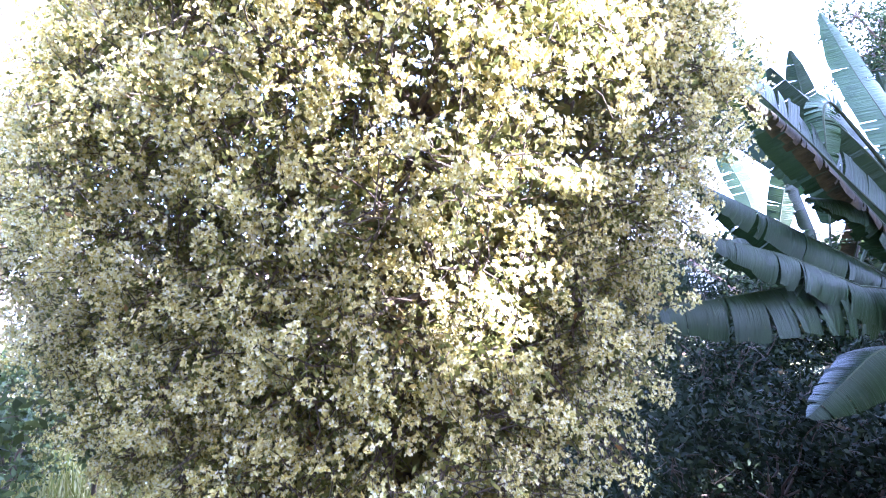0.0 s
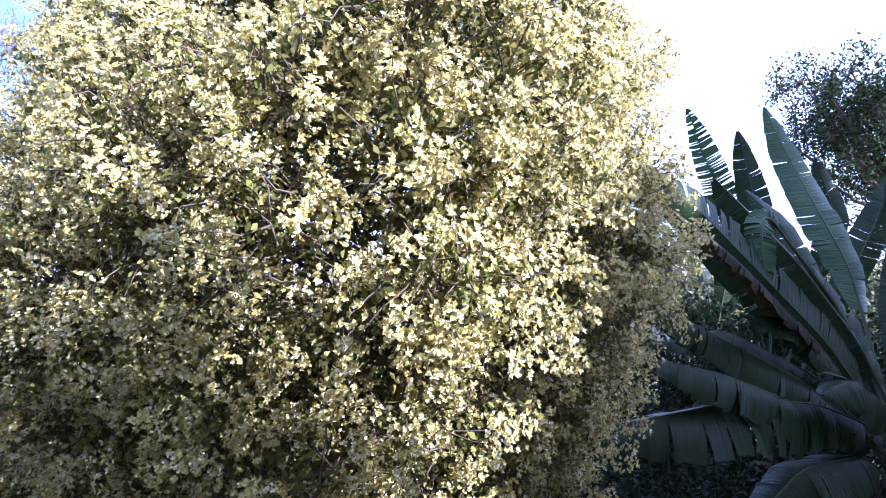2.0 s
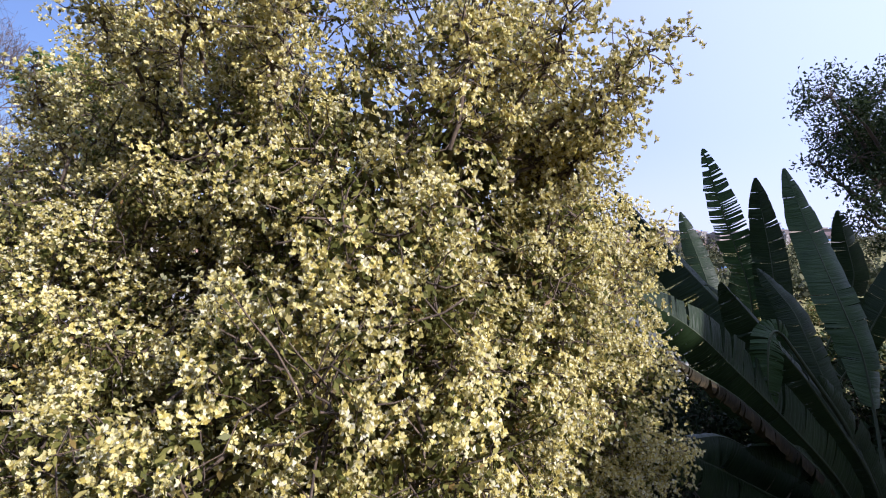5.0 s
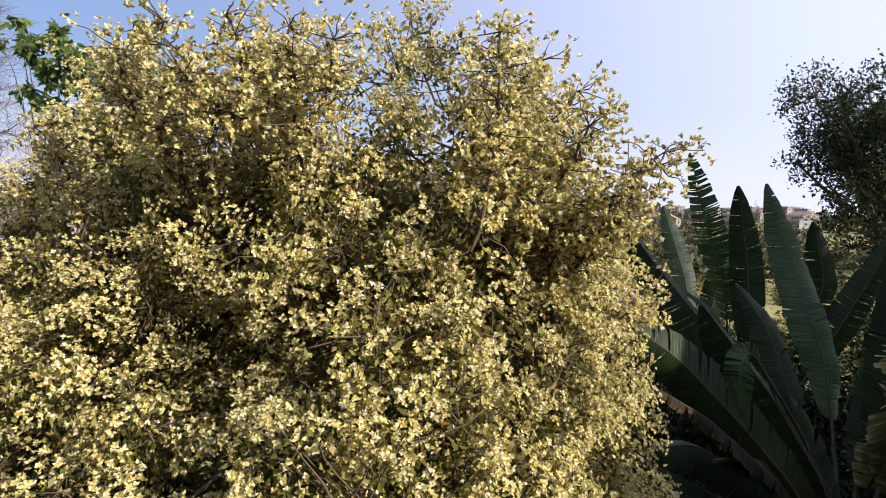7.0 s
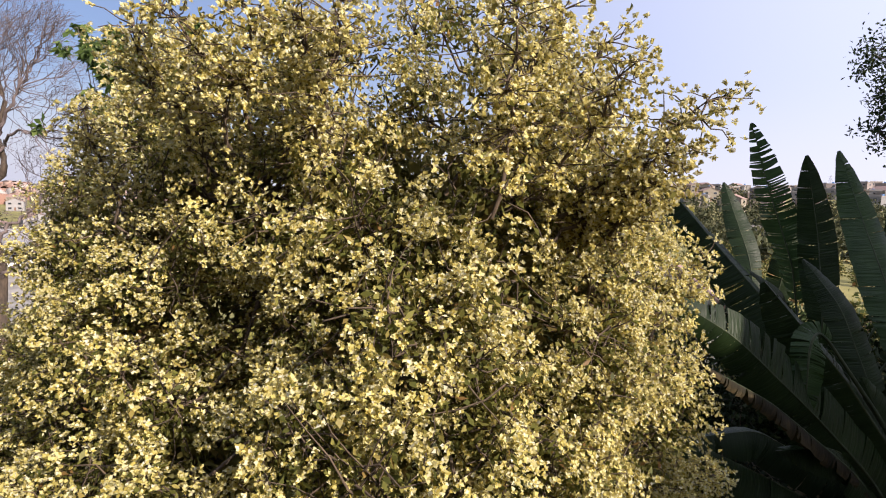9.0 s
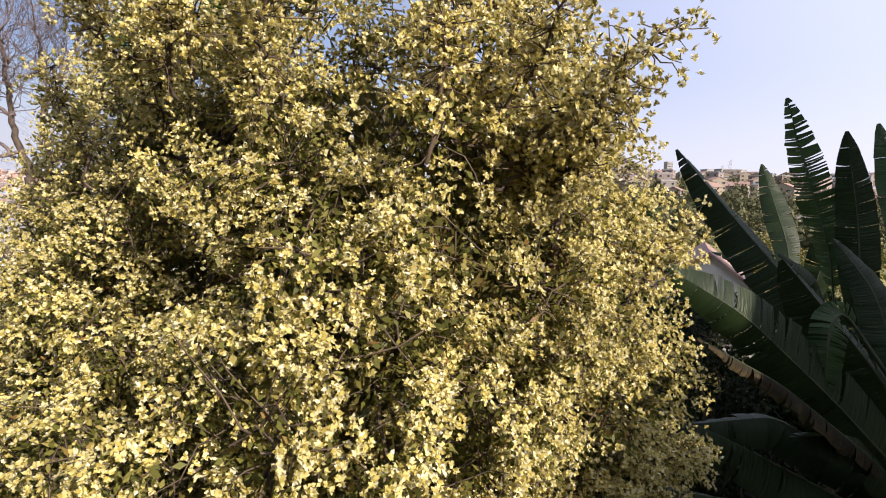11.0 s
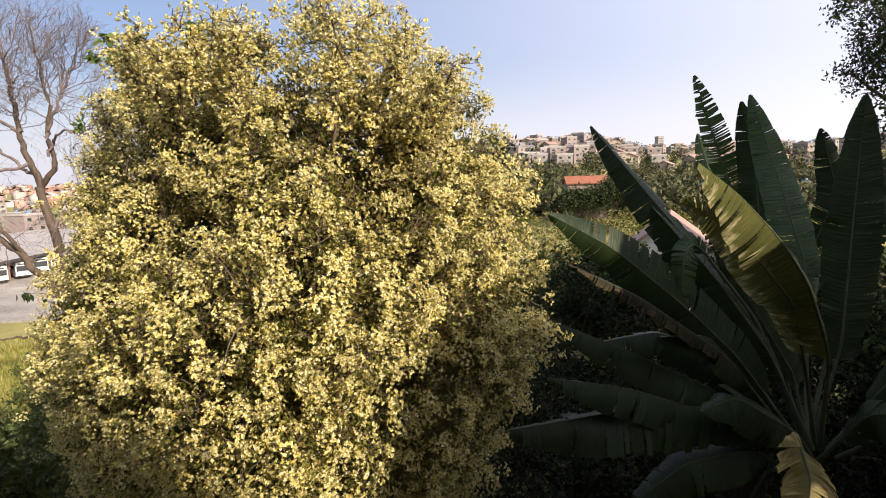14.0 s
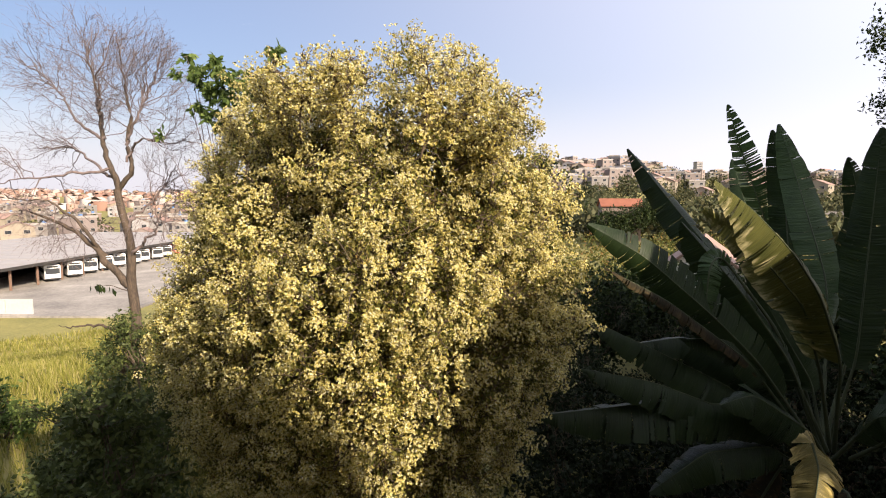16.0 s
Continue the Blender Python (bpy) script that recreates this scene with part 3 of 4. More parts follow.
        for a, b in zip(cuts[:-1], cuts[1:]):
            if b - a < 0.004:
                continue
            m = max(2, int((b - a) * 60))
            s = np.linspace(a, b, m)
            f = (s - start) / (1 - start)
            hang = droop if isinstance(droop, (int, float)) else droop[0 if sgn < 0 else 1]
            w = half * np.clip(np.sin(np.pi * np.clip(0.07 + f * 0.93, 0, 1) ** 0.92), 0.02, 1) ** 0.62
            w = w * (1 - (0.03 + 0.10 * min(1, abs(hang) / 60)) * rng.random())
            ang = np.radians(hang * (0.35 + 0.65 * across) + rng.normal() * (2.5 + 0.11 * min(abs(hang), 70)) * across)
            lead = rng.uniform(0.1, 0.22) * half
            mid, tt, ll, nn = at(s, line), at(s, t), at(s, lat), at(s, nor)
            curve = np.cumsum(np.concatenate([[0], np.cos(ang[1:]) * np.diff(across)]))
            fall = np.cumsum(np.concatenate([[0], np.sin(ang[1:]) * np.diff(across)]))
            cut = min(gap * rng.uniform(0.3, 1.3), 0.3 * (b - a)) * across[None, :]
            se = a + cut + (s[:, None] - a) * (b - a - 2 * cut) / (b - a)
            p = np.stack([at(se[:, c], line) for c in range(6)], 1)
            p = p + sgn * ll[:, None] * (w[:, None] * curve)[..., None] - nn[:, None] * (w[:, None] * fall)[..., None]
            p = p + tt[:, None] * (lead * across ** 1.5)[None, :, None] * np.clip((1 - f) * 4, 0, 1)[:, None, None]
            p = p + nn[:, None] * (0.012 * rng.normal(size=(m, 1)) * across)[..., None]
            vs.append(p.reshape(-1, 3))
            i, j = np.meshgrid(np.arange(m - 1), np.arange(5), indexing="ij")
            q = np.stack([i * 6 + j, i * 6 + j + 1, (i + 1) * 6 + j + 1, (i + 1) * 6 + j], -1).reshape(-1, 4)
            uv = np.stack(np.broadcast_arrays(s[:, None], across[None, :]), -1).reshape(-1, 2)
            uvs.append(uv[q])
            qs.append(q + k)
            k += m * 6
    me = poly_mesh("leaf", np.concatenate(vs), np.concatenate(qs), np.concatenate(uvs), True)
    leaf = linked("leaf", me, material, plant, label)
    r = np.interp(s_all, [0, start, 1], [rib_r * 1.9, rib_r, 0.004])
    linked("midrib", tubes_mesh("midrib", [tube(line - nor * 0.006, r, 7)]), RIB, leaf)
    return leaf


def build_banana_plants():
    rng = np.random.default_rng(11)
    UP, CAM = (0, 0, 1), (-0.45, -1, 0.25)
    clump = ((5.9, 4.9, 0.0), [
        # points, start, half, face, droop, tear, material, label
        ([(6.1, 5.0, 1.0), (5.66, 4.3, 2.62), (4.9, 3.6, 3.67), (4.21, 3.0, 4.26), (3.39, 2.2, 4.74), (2.84, 1.7, 4.99)], 0.28, 0.46, (-0.45, -0.85, 0.33), (24, 120), 34, BANANA_YELLOW, "yellowing banana leaf with split edges"),
        ([(6.1, 5.2, 1.0), (5.5, 5.9, 2.6), (5.16, 6.2, 3.31), (4.38, 7.4, 4.69), (3.68, 8.2, 5.85)], 0.26, 0.50, (-0.3, -0.95, 0.1), (34, 105), 20, BANANA_SHADED, "banana leaf with a ragged drooping tip"),
        ([(6.0, 5.0, 1.0), (5.4, 5.1, 2.4), (4.73, 5.25, 3.4), (3.9, 5.55, 4.45)], 0.26, 0.56, (-0.4, -0.85, 0.3), (28, 110), 34, BANANA_SHADED, "banana leaf hanging in fine strips, darkened for shade"),
        ([(5.9, 5.0, 1.0), (4.9, 5.0, 2.4), (4.22, 5.0, 3.07), (3.12, 4.8, 3.99), (2.30, 4.8, 4.44)], 0.2, 0.42, (-0.2, -0.8, 0.6), (55, 12), 24, BANANA_SHADED, ""),
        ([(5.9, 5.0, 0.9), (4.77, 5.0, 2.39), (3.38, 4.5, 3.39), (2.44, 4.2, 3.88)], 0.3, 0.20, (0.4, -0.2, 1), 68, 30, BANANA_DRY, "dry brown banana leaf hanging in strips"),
        ([(5.8, 4.9, 0.9), (4.52, 4.95, 1.98), (3.31, 4.9, 2.57), (2.32, 4.8, 3.03)], 0.2, 0.48, (0.3, -0.2, 1), 66, 14, BANANA_SHADED, ""),
        ([(5.8, 4.8, 0.9), (4.81, 4.8, 1.54), (3.32, 4.6, 2.13), (2.2, 4.4, 2.38)], 0.18, 0.50, (0.25, -0.2, 1), 68, 16, BANANA_SHADED, ""),
        ([(5.8, 4.8, 0.9), (5.3, 4.8, 1.45), (4.5, 4.75, 1.78), (3.5, 4.65, 1.84), (1.6, 4.5, 1.6)], 0.14, 0.62, (0.05, -0.3, 1), 58, 30, BANANA_SHADED, "long banana leaf with comb-like torn edge"),
        ([(5.9, 4.7, 0.9), (5.46, 4.5, 1.51), (4.54, 4.3, 2.12), (4.05, 4.15, 2.0)], 0.3, 0.42, (-0.2, -0.5, 0.85), 52, 4, BANANA_SHADED, "broad dull banana leaf folded over"),
        ([(5.8, 4.6, 0.9), (5.29, 4.2, 1.52), (5.05, 3.6, 1.42), (4.75, 3.2, 0.7)], 0.2, 0.38, (-0.4, -0.6, 0.7), (66, 44), 16, BANANA_GOLD, "drooping golden dying banana leaf"),
        ([(6.0, 4.9, 0.9), (6.1, 4.2, 1.9), (6.2, 3.6, 2.2), (6.4, 3.0, 1.8)], 0.25, 0.38, (-0.35, -0.5, 0.8), 38, 12, BANANA_SHADED, ""),
        ([(5.9, 5.0, 0.9), (5.2, 5.1, 2.1), (4.5, 5.0, 2.7), (3.7, 4.8, 2.75)], 0.22, 0.42, (0.1, -0.4, 1), 55, 14, BANANA_SHADED, ""),
        ([(6.2, 5.3, 1.0), (6.51, 5.3, 2.36), (6.63, 5.4, 4.27), (6.68, 5.4, 5.89)], 0.25, 0.37, CAM, (34, 14), 8, BANANA_SHADED, "tall upright banana leaf with ragged tip"),
        ([(6.1, 5.3, 1.0), (6.6, 6.2, 2.6), (6.78, 6.6, 3.39), (6.66, 7.5, 5.17), (6.41, 7.8, 6.27)], 0.34, 0.35, (-0.2, -1, 0.2), 22, 9, BANANA_GLOW, "broad upright green banana leaf"),
        ([(6.1, 5.3, 1.0), (6.0, 5.5, 1.91), (5.14, 5.5, 3.34)], 0.3, 0.33, (-0.2, -1, 0.5), 30, 8, BANANA_SHADED, ""),
        ([(6.0, 5.1, 0.9), (5.3, 5.25, 2.8), (4.4, 5.3, 4.0), (4.2, 5.15, 3.85), (4.12, 5.0, 3.0)], 0.70, 0.20, (-0.4, -0.85, 0.2), 30, 26, BANANA_GLOW, "withered grey-green banana leaf hanging in strips"),
        ([(6.1, 5.1, 1.0), (5.7, 4.8, 2.3), (4.85, 3.8, 3.45), (3.7, 2.75, 4.3), (2.95, 2.2, 4.72)], 0.3, 0.30, (-0.5, -0.8, 0.35), 24, 20, BANANA_YELLOW, "olive-green banana leaf with split edges"),
        ([(6.2, 5.0, 1.0), (7.0, 4.6, 2.6), (7.6, 4.4, 3.3), (8.3, 4.2, 3.2)], 0.25, 0.36, (-0.3, -0.5, 1), 40, 10, BANANA_SHADED, ""),
        ([(6.2, 4.8, 1.0), (6.7, 4.0, 2.0), (7.0, 3.3, 2.2), (7.3, 2.6, 1.7)], 0.25, 0.34, (-0.3, -0.3, 1), 40, 10, BANANA_SHADED, ""),
        ([(5.9, 5.2, 0.8), (5.3, 5.6, 1.9), (4.2, 5.9, 2.5), (3.2, 6.0, 2.3)], 0.2, 0.45, (0.1, -0.4, 1), 50, 12, BANANA_SHADED, ""),
        ([(5.9, 5.0, 0.6), (5.0, 4.7, 1.2), (4.0, 4.4, 1.2), (3.2, 4.3, 0.6)], 0.2, 0.45, (0.1, -0.4, 1), 50, 14, BANANA_SHADED, ""),
        ([(6.0, 4.8, 0.6), (5.7, 4.0, 0.9), (5.4, 3.4, 0.4), (5.3, 3.1, -0.6)], 0.3, 0.26, (-0.2, -0.9, 0.4), 35, 16, BANANA_DRY, "dead banana leaf hanging against the stem"),
        ([(5.8, 5.0, 0.7), (5.2, 4.7, 0.9), (4.7, 4.5, 0.2), (4.6, 4.4, -0.8)], 0.3, 0.26, (-0.4, -0.9, 0.3), 35, 16, BANANA_DRY, "dead banana leaf hanging against the stem"),
        ([(6.2, 5.4, 1.0), (6.9, 6.0, 2.6), (7.5, 6.2, 4.0), (8.2, 6.2, 4.8)], 0.3, 0.28, (-0.5, -0.9, 0.4), 28, 10, BANANA_SHADED, ""),
        ([(6.1, 5.4, 1.0), (5.9, 6.1, 2.8), (5.7, 6.6, 4.0), (5.4, 7.0, 4.6)], 0.3, 0.28, (-0.2, -1, 0.4), 30, 10, BANANA_SHADED, ""),
    ])
    rear = ((7.6, 9.4, 0.0), [
        ([(7.7, 9.6, 0.8), (7.62, 10.0, 3.0), (7.4, 10.0, 4.2), (6.81, 10.1, 5.8), (6.45, 10.24, 7.06)], 0.42, 0.38, (-0.9, -0.5, 0.2), 22, 44, BANANA_GLOW, "tall banana leaf torn into narrow strips"),
        ([(7.7, 9.5, 0.8), (7.6, 9.3, 3.2), (7.5, 9.5, 4.8), (7.15, 9.53, 6.37)], 0.36, 0.36, (-0.5, -1, 0.2), 20, 8, BANANA_SHADED, ""),
        ([(7.9, 9.6, 0.8), (8.5, 9.2, 3.0), (8.9, 9.0, 4.4), (8.48, 9.0, 5.72)], 0.5, 0.34, (-0.3, -1, 0.2), 25, 12, BANANA_SHADED, ""),
        ([(7.6, 9.3, 0.8), (6.9, 8.8, 2.6), (6.2, 8.5, 3.9), (5.4, 8.3, 4.3)], 0.3, 0.34, (0, -0.6, 1), 45, 14, BANANA_SHADED, ""),
        ([(7.6, 9.3, 0.8), (7.0, 8.0, 2.4), (6.6, 7.4, 3.0), (6.3, 7.0, 2.5)], 0.4, 0.27, (-0.2, -0.8, 0.4), 40, 20, BANANA_DRY, "withered banana leaf hanging in shreds"),
        ([(8.0, 9.4, 0.8), (9.0, 9.0, 3.0), (9.8, 8.8, 4.8), (10.2, 8.8, 5.6)], 0.35, 0.36, (-0.4, -1, 0.4), 25, 10, BANANA_SHADED, ""),
    ])
    back = ((8.4, 12.6, -0.2), [
        ([(8.4, 12.6, 0.8), (8.4, 12.5, 2.6), (8.7, 13.5, 4.0), (8.59, 14.85, 6.1)], 0.4, 0.36, (-0.3, -1, 0.2), 20, 12, BANANA_SHADED, ""),
        ([(8.4, 12.6, 0.8), (8.8, 12.4, 3.2), (9.0, 12.3, 4.6), (9.2, 12.3, 5.3)], 0.4, 0.36, (-0.3, -1, 0.2), 20, 12, BANANA_SHADED, ""),
        ([(8.4, 12.6, 0.8), (7.6, 12.2, 2.8), (6.8, 11.9, 3.8), (6.0, 11.8, 3.9)], 0.3, 0.34, (0, -0.5, 1), 40, 10, BANANA_SHADED, ""),
    ])
    for base, leaves in (clump, rear, back):
        base = (base[0], base[1], gz(base[0], base[1]))
        plant = thing("banana_plant", base, "tall banana clump with large torn green leaves darkened for shade, some dry", "banana plant", "banana clump")
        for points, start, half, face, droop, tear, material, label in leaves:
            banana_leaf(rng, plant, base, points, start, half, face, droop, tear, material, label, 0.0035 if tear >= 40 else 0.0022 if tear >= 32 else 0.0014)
        for k in range(5):
            a, rr = 2 * math.pi * k / 5 + 0.4, 0.22 if k else 0.0
            foot = np.array([math.cos(a) * rr, math.sin(a) * rr, -0.2])
            line = wander(rng, foot, foot * 1.1 + (rng.normal() * 0.08, rng.normal() * 0.08, 1.45 + 0.5 * rng.random()), 8, 0.03)
            linked("pseudostem", tubes_mesh("pseudostem", [tube(line, np.linspace(0.13, 0.07, 8), 10)]), STEM, plant)


build_banana_plants()


# ---------------------------------------------------------------- other trees and shrubs
def crown_tree(name, base, blobs, leaf_len, leaf_wid, per_m2, material, bark_mat, label, category, seed, trunk_r=0.12, up_bias=0.2, fork_share=0.45, per_twig=28, loose=None):
    """A leafy tree: trunk, limbs to each blob, and loose leaves round twigs in each blob."""
    rng = np.random.default_rng(seed)
    base = np.array([base[0], base[1], gz(base[0], base[1])])
    tree = thing(name, base, label, category)
    low = np.mean([b[0] for b in blobs], axis=0)
    fork = base + (low - base) * fork_share
    linked("trunk", tubes_mesh("trunk", [tube(wander(rng, base - (0, 0, 0.3), fork, 9, 0.12) - base, np.linspace(trunk_r, trunk_r * 0.6, 9), 9)]), bark_mat, tree)
    for c, r in blobs:
        c = np.array(c)
        ts = [tube(wander(rng, fork - (0, 0, 0.1), c, 9, 0.2) - base, np.linspace(trunk_r * 0.45, trunk_r * 0.12, 9), 6)]
        n = int(per_m2 * 4 * math.pi * r * r)
        n_tw = max(4, n // per_twig)
        d = rng.normal(size=(n_tw, 3))
        d /= np.linalg.norm(d, axis=1, keepdims=True)
        tips = c + d * r * (0.45 + 0.6 * rng.random((n_tw, 1)) ** 0.6) * (1, 1, 0.85)
        for p in tips[: min(n_tw, 14)]:
            ts.append(tube(wander(rng, c + (p - c) * 0.05, p, 5, 0.1 * r) - base, np.linspace(trunk_r * 0.08 + 0.004, 0.003, 5), 3))
        limb = linked("limb", tubes_mesh("limb", ts), bark_mat, tree)
        pick = tips[rng.integers(0, n_tw, n)]
        pos = pick + rng.normal(size=(n, 3)) * (min(0.16 * r + 0.04, 0.35) if loose is None else loose)
        linked("crown", cards_mesh("crown", leaf_cards(rng, pos - base, rng.normal(size=(n, 3)) + (0, 0, up_bias), leaf_len, leaf_wid)), material, limb)
    return tree


def blob_cloud(rng, centre, radii, count, r0, r1):
    out = []
    for _ in range(count):
        d = rng.normal(size=3)
        d /= np.linalg.norm(d)
        out.append((tuple(np.array(centre) + d * np.array(radii) * rng.random() ** 0.4), rng.uniform(r0, r1)))
    return out


def build_trees():
    rng = np.random.default_rng(5)
    crown_tree("shade_tree", (17.0, 14.3), blob_cloud(rng, (16.8, 14.4, 8.0), (3.9, 2.7, 3.9), 56, 0.55, 1.1), 0.15, 0.065, 72, LEAF_DARK, BARK_TWIG, "large dense tree with dark green leaves", "tree", 21, 0.28, 0.2, 0.7)
    crown_tree("leafy_tree", (1.2, 8.0), blob_cloud(rng, (1.3, 7.6, 4.2), (1.7, 1.2, 1.5), 18, 0.45, 0.8) + [((1.6, 7.6, 5.75), 0.26), ((1.85, 7.6, 5.5), 0.3), ((2.1, 7.6, 5.25), 0.3), ((2.5, 7.6, 4.9), 0.3)], 0.09, 0.04, 110, LEAF_DARK, BARK_TWIG, "dark green leafy tree standing behind the flowering one", "tree", 22, 0.1)
    # broad-leaved tree whose top shows over the blossom
    blobs = [((-8.9, 13.4, 9.3), 0.2), ((-9.2, 13.4, 8.8), 0.2), ((-8.5, 13.2, 8.7), 0.28), ((-8.0, 12.7, 8.5), 0.34), ((-7.3, 12.2, 8.75), 0.34), ((-6.9, 11.8, 8.3), 0.4), ((-7.3, 12.2, 7.9), 0.38), ((-6.6, 11.6, 7.6), 0.34), ((-6.1, 11.2, 8.1), 0.3), ((-5.6, 10.8, 7.6), 0.4), ((-4.6, 10.0, 8.4), 0.28), ((-4.8, 10.0, 7.9), 0.28), ((-4.6, 10.3, 7.4), 0.42), ((-7.3, 12.0, 7.1), 0.4), ((-8.5, 13.0, 7.6), 0.26), ((-9.75, 13.2, 6.85), 0.15), ((-5.6, 10.8, 6.4), 0.7)]
    crown_tree("broadleaf_tree", (-6.6, 11.6), blobs, 0.24, 0.11, 78, LEAF_BROAD, BARK_BARE, "slender tree with big bright green drooping leaves", "tree", 23, 0.055, -1.1, 0.45, 12, 0.03)


build_trees()


def build_bare_tree():
    rng = np.random.default_rng(31)
    base = np.array([-12.6, 15.4, gz(-12.6, 15.4)])
    tree = thing("bare_tree", base, "leafless grey-brown tree with a wide fan of fine twigs", "tree")
    middle, reach = np.array([-13.3, 15.4, 6.7]), np.array([3.8, 3.0, 4.3])

    def grow(start, direction, length, radius, level, out):
        n = 7 if level < 2 else 6
        d = np.asarray(direction, float)
        d /= np.linalg.norm(d)
        line = wander(rng, start, np.asarray(start) + d * length, n, 0.15 * length, (0.0, 0.03, 0.08, 0.12)[level] * length)
        q = (line[-1] - middle) / reach
        if np.linalg.norm(q) > 1.12 and level < 3:
            return
        out.append(tube(line - base, np.linspace(radius, max(radius * 0.45, 0.0035), n), 5 if level < 2 else 3))
        if level >= 3:
            return
        for k in range((0, 5, 5)[level]):
            i = rng.integers(2, n) if k else n - 1
            nd = d + rng.normal(size=3) * 0.62 + 0.25 * (line[i] - middle) / reach
            grow(line[i], nd, length * rng.uniform(0.5, 0.78), max(0.0045, radius * 0.46 * rng.uniform(0.85, 1.15)), level + 1, out)

    # trunk, the stems that it parts into, and the main limbs
    z0 = base[2]
    linked("trunk", tubes_mesh("trunk", [tube(bend_line([(-12.5, 15.4, z0 - 0.3), (-12.53, 15.4, 0.72), (-12.71, 15.4, 1.82), (-12.51, 15.4, 2.69), (-12.68, 15.4, 3.66), (-12.93, 15.4, 4.36), (-13.02, 15.4, 5.1)], 22) - base, np.linspace(0.22, 0.12, 22), 12)]), BARK_OLD, tree, "dark crooked trunk with peeling bark")
    limbs = [([(-12.75, 15.4, 1.45), (-13.0, 15.4, 1.8), (-13.49, 15.4, 2.52), (-13.76, 15.3, 3.01), (-14.41, 15.2, 3.5), (-15.6, 15.1, 3.92), (-16.65, 15.0, 4.29)], 0.19, 0.035, 30),
             ([(-13.02, 15.4, 5.0), (-12.6, 15.4, 5.85), (-12.55, 15.4, 7.15), (-12.6, 15.4, 8.6), (-12.7, 15.4, 10.4)], 0.13, 0.03, 30),
             ([(-13.0, 15.4, 4.9), (-13.34, 15.5, 6.5), (-13.5, 15.5, 7.55), (-13.6, 15.5, 8.4), (-13.7, 15.6, 9.0), (-14.0, 15.6, 10.2)], 0.15, 0.03, 30),
             ([(-12.57, 15.4, 6.7), (-12.03, 15.6, 8.1), (-11.55, 15.8, 9.2), (-11.4, 15.9, 10.0)], 0.07, 0.02, 24),
             ([(-13.42, 15.5, 7.0), (-14.4, 15.2, 7.86), (-15.04, 15.0, 8.84), (-15.46, 14.8, 9.59)], 0.08, 0.02, 22),
             ([(-12.57, 15.4, 6.1), (-11.6, 15.0, 7.0), (-10.8, 14.6, 6.9), (-10.2, 14.2, 6.6)], 0.06, 0.02, 16),
             ([(-13.1, 15.5, 5.4), (-14.41, 15.9, 6.3), (-15.87, 16.3, 6.75), (-17.2, 16.6, 6.8)], 0.08, 0.02, 30),
             ([(-12.68, 15.4, 3.6), (-12.1, 15.7, 4.3), (-11.5, 15.9, 5.1), (-11.06, 16.0, 6.0)], 0.07, 0.02, 18),
             ([(-13.5, 15.5, 7.5), (-12.88, 14.6, 8.5), (-12.24, 14.0, 9.3), (-11.9, 13.8, 9.9)], 0.06, 0.02, 16),
             ([(-12.55, 15.4, 2.6), (-12.0, 15.3, 3.2), (-11.4, 15.2, 3.9), (-10.9, 15.1, 4.6)], 0.09, 0.02, 16),
             ([(-13.55, 15.35, 2.6), (-14.2, 15.0, 3.9), (-15.2, 14.7, 4.7), (-16.7, 14.5, 4.9)], 0.10, 0.02, 26),
             ([(-13.2, 15.4, 5.9), (-14.6, 14.9, 5.5), (-15.8, 14.6, 5.6), (-17.0, 14.4, 5.2)], 0.07, 0.02, 24),
             ([(-12.6, 15.4, -0.2), (-13.42, 15.3, 0.0), (-14.33, 15.3, 0.1), (-15.65, 15.3, -0.1)], 0.10, 0.02, 0)]
    # a few dark leaves that hang from a low twig
    line = wander(rng, (-12.8, 15.35, 1.3), (-14.0, 15.2, 1.45), 8, 0.1)
    spur = linked("twig", tubes_mesh("twig", [tube(line - base, np.linspace(0.02, 0.006, 8), 5)]), BARK_OLD, tree)
    at = line[rng.integers(3, 8, 13)] + rng.normal(size=(13, 3)) * 0.07
    linked("leaf", cards_mesh("leaf", leaf_cards(rng, at - base, rng.normal(size=(13, 3)) * 0.35 - (0, 0, 1), 0.30, 0.13)), LEAF_DARK, spur, "dark hanging leaves")
    for points, r0, r1, twigs in limbs:
        line = bend_line(points, 26) + wander(rng, (0, 0, 0), (0, 0, 0), 26, 0.24)
        limb = linked("limb", tubes_mesh("limb", [tube(line - base, np.linspace(0.8 * r0, 0.6 * r1, 26), 8)]), BARK_BARE if twigs and r0 < 0.1 else BARK_OLD, tree)
        out = []
        for k in range(int(twigs * 0.95)):
            i = rng.integers(11, 26)
            d = rng.normal(size=3) * 0.7 + 1.1 * (line[i] - middle) / reach + (0, 0, 0.2) + 0.4 * (line[-1] - line[-6])
            grow(line[i], d, rng.uniform(0.9, 1.8), rng.uniform(0.013, 0.021), 1, out)
        if out:
            linked("twig", tubes_mesh("twig", out), BARK_BARE, limb)


build_bare_tree()


# ---------------------------------------------------------------- shrubs, undergrowth, grass
def build_bushes():
    rng = np.random.default_rng(41)
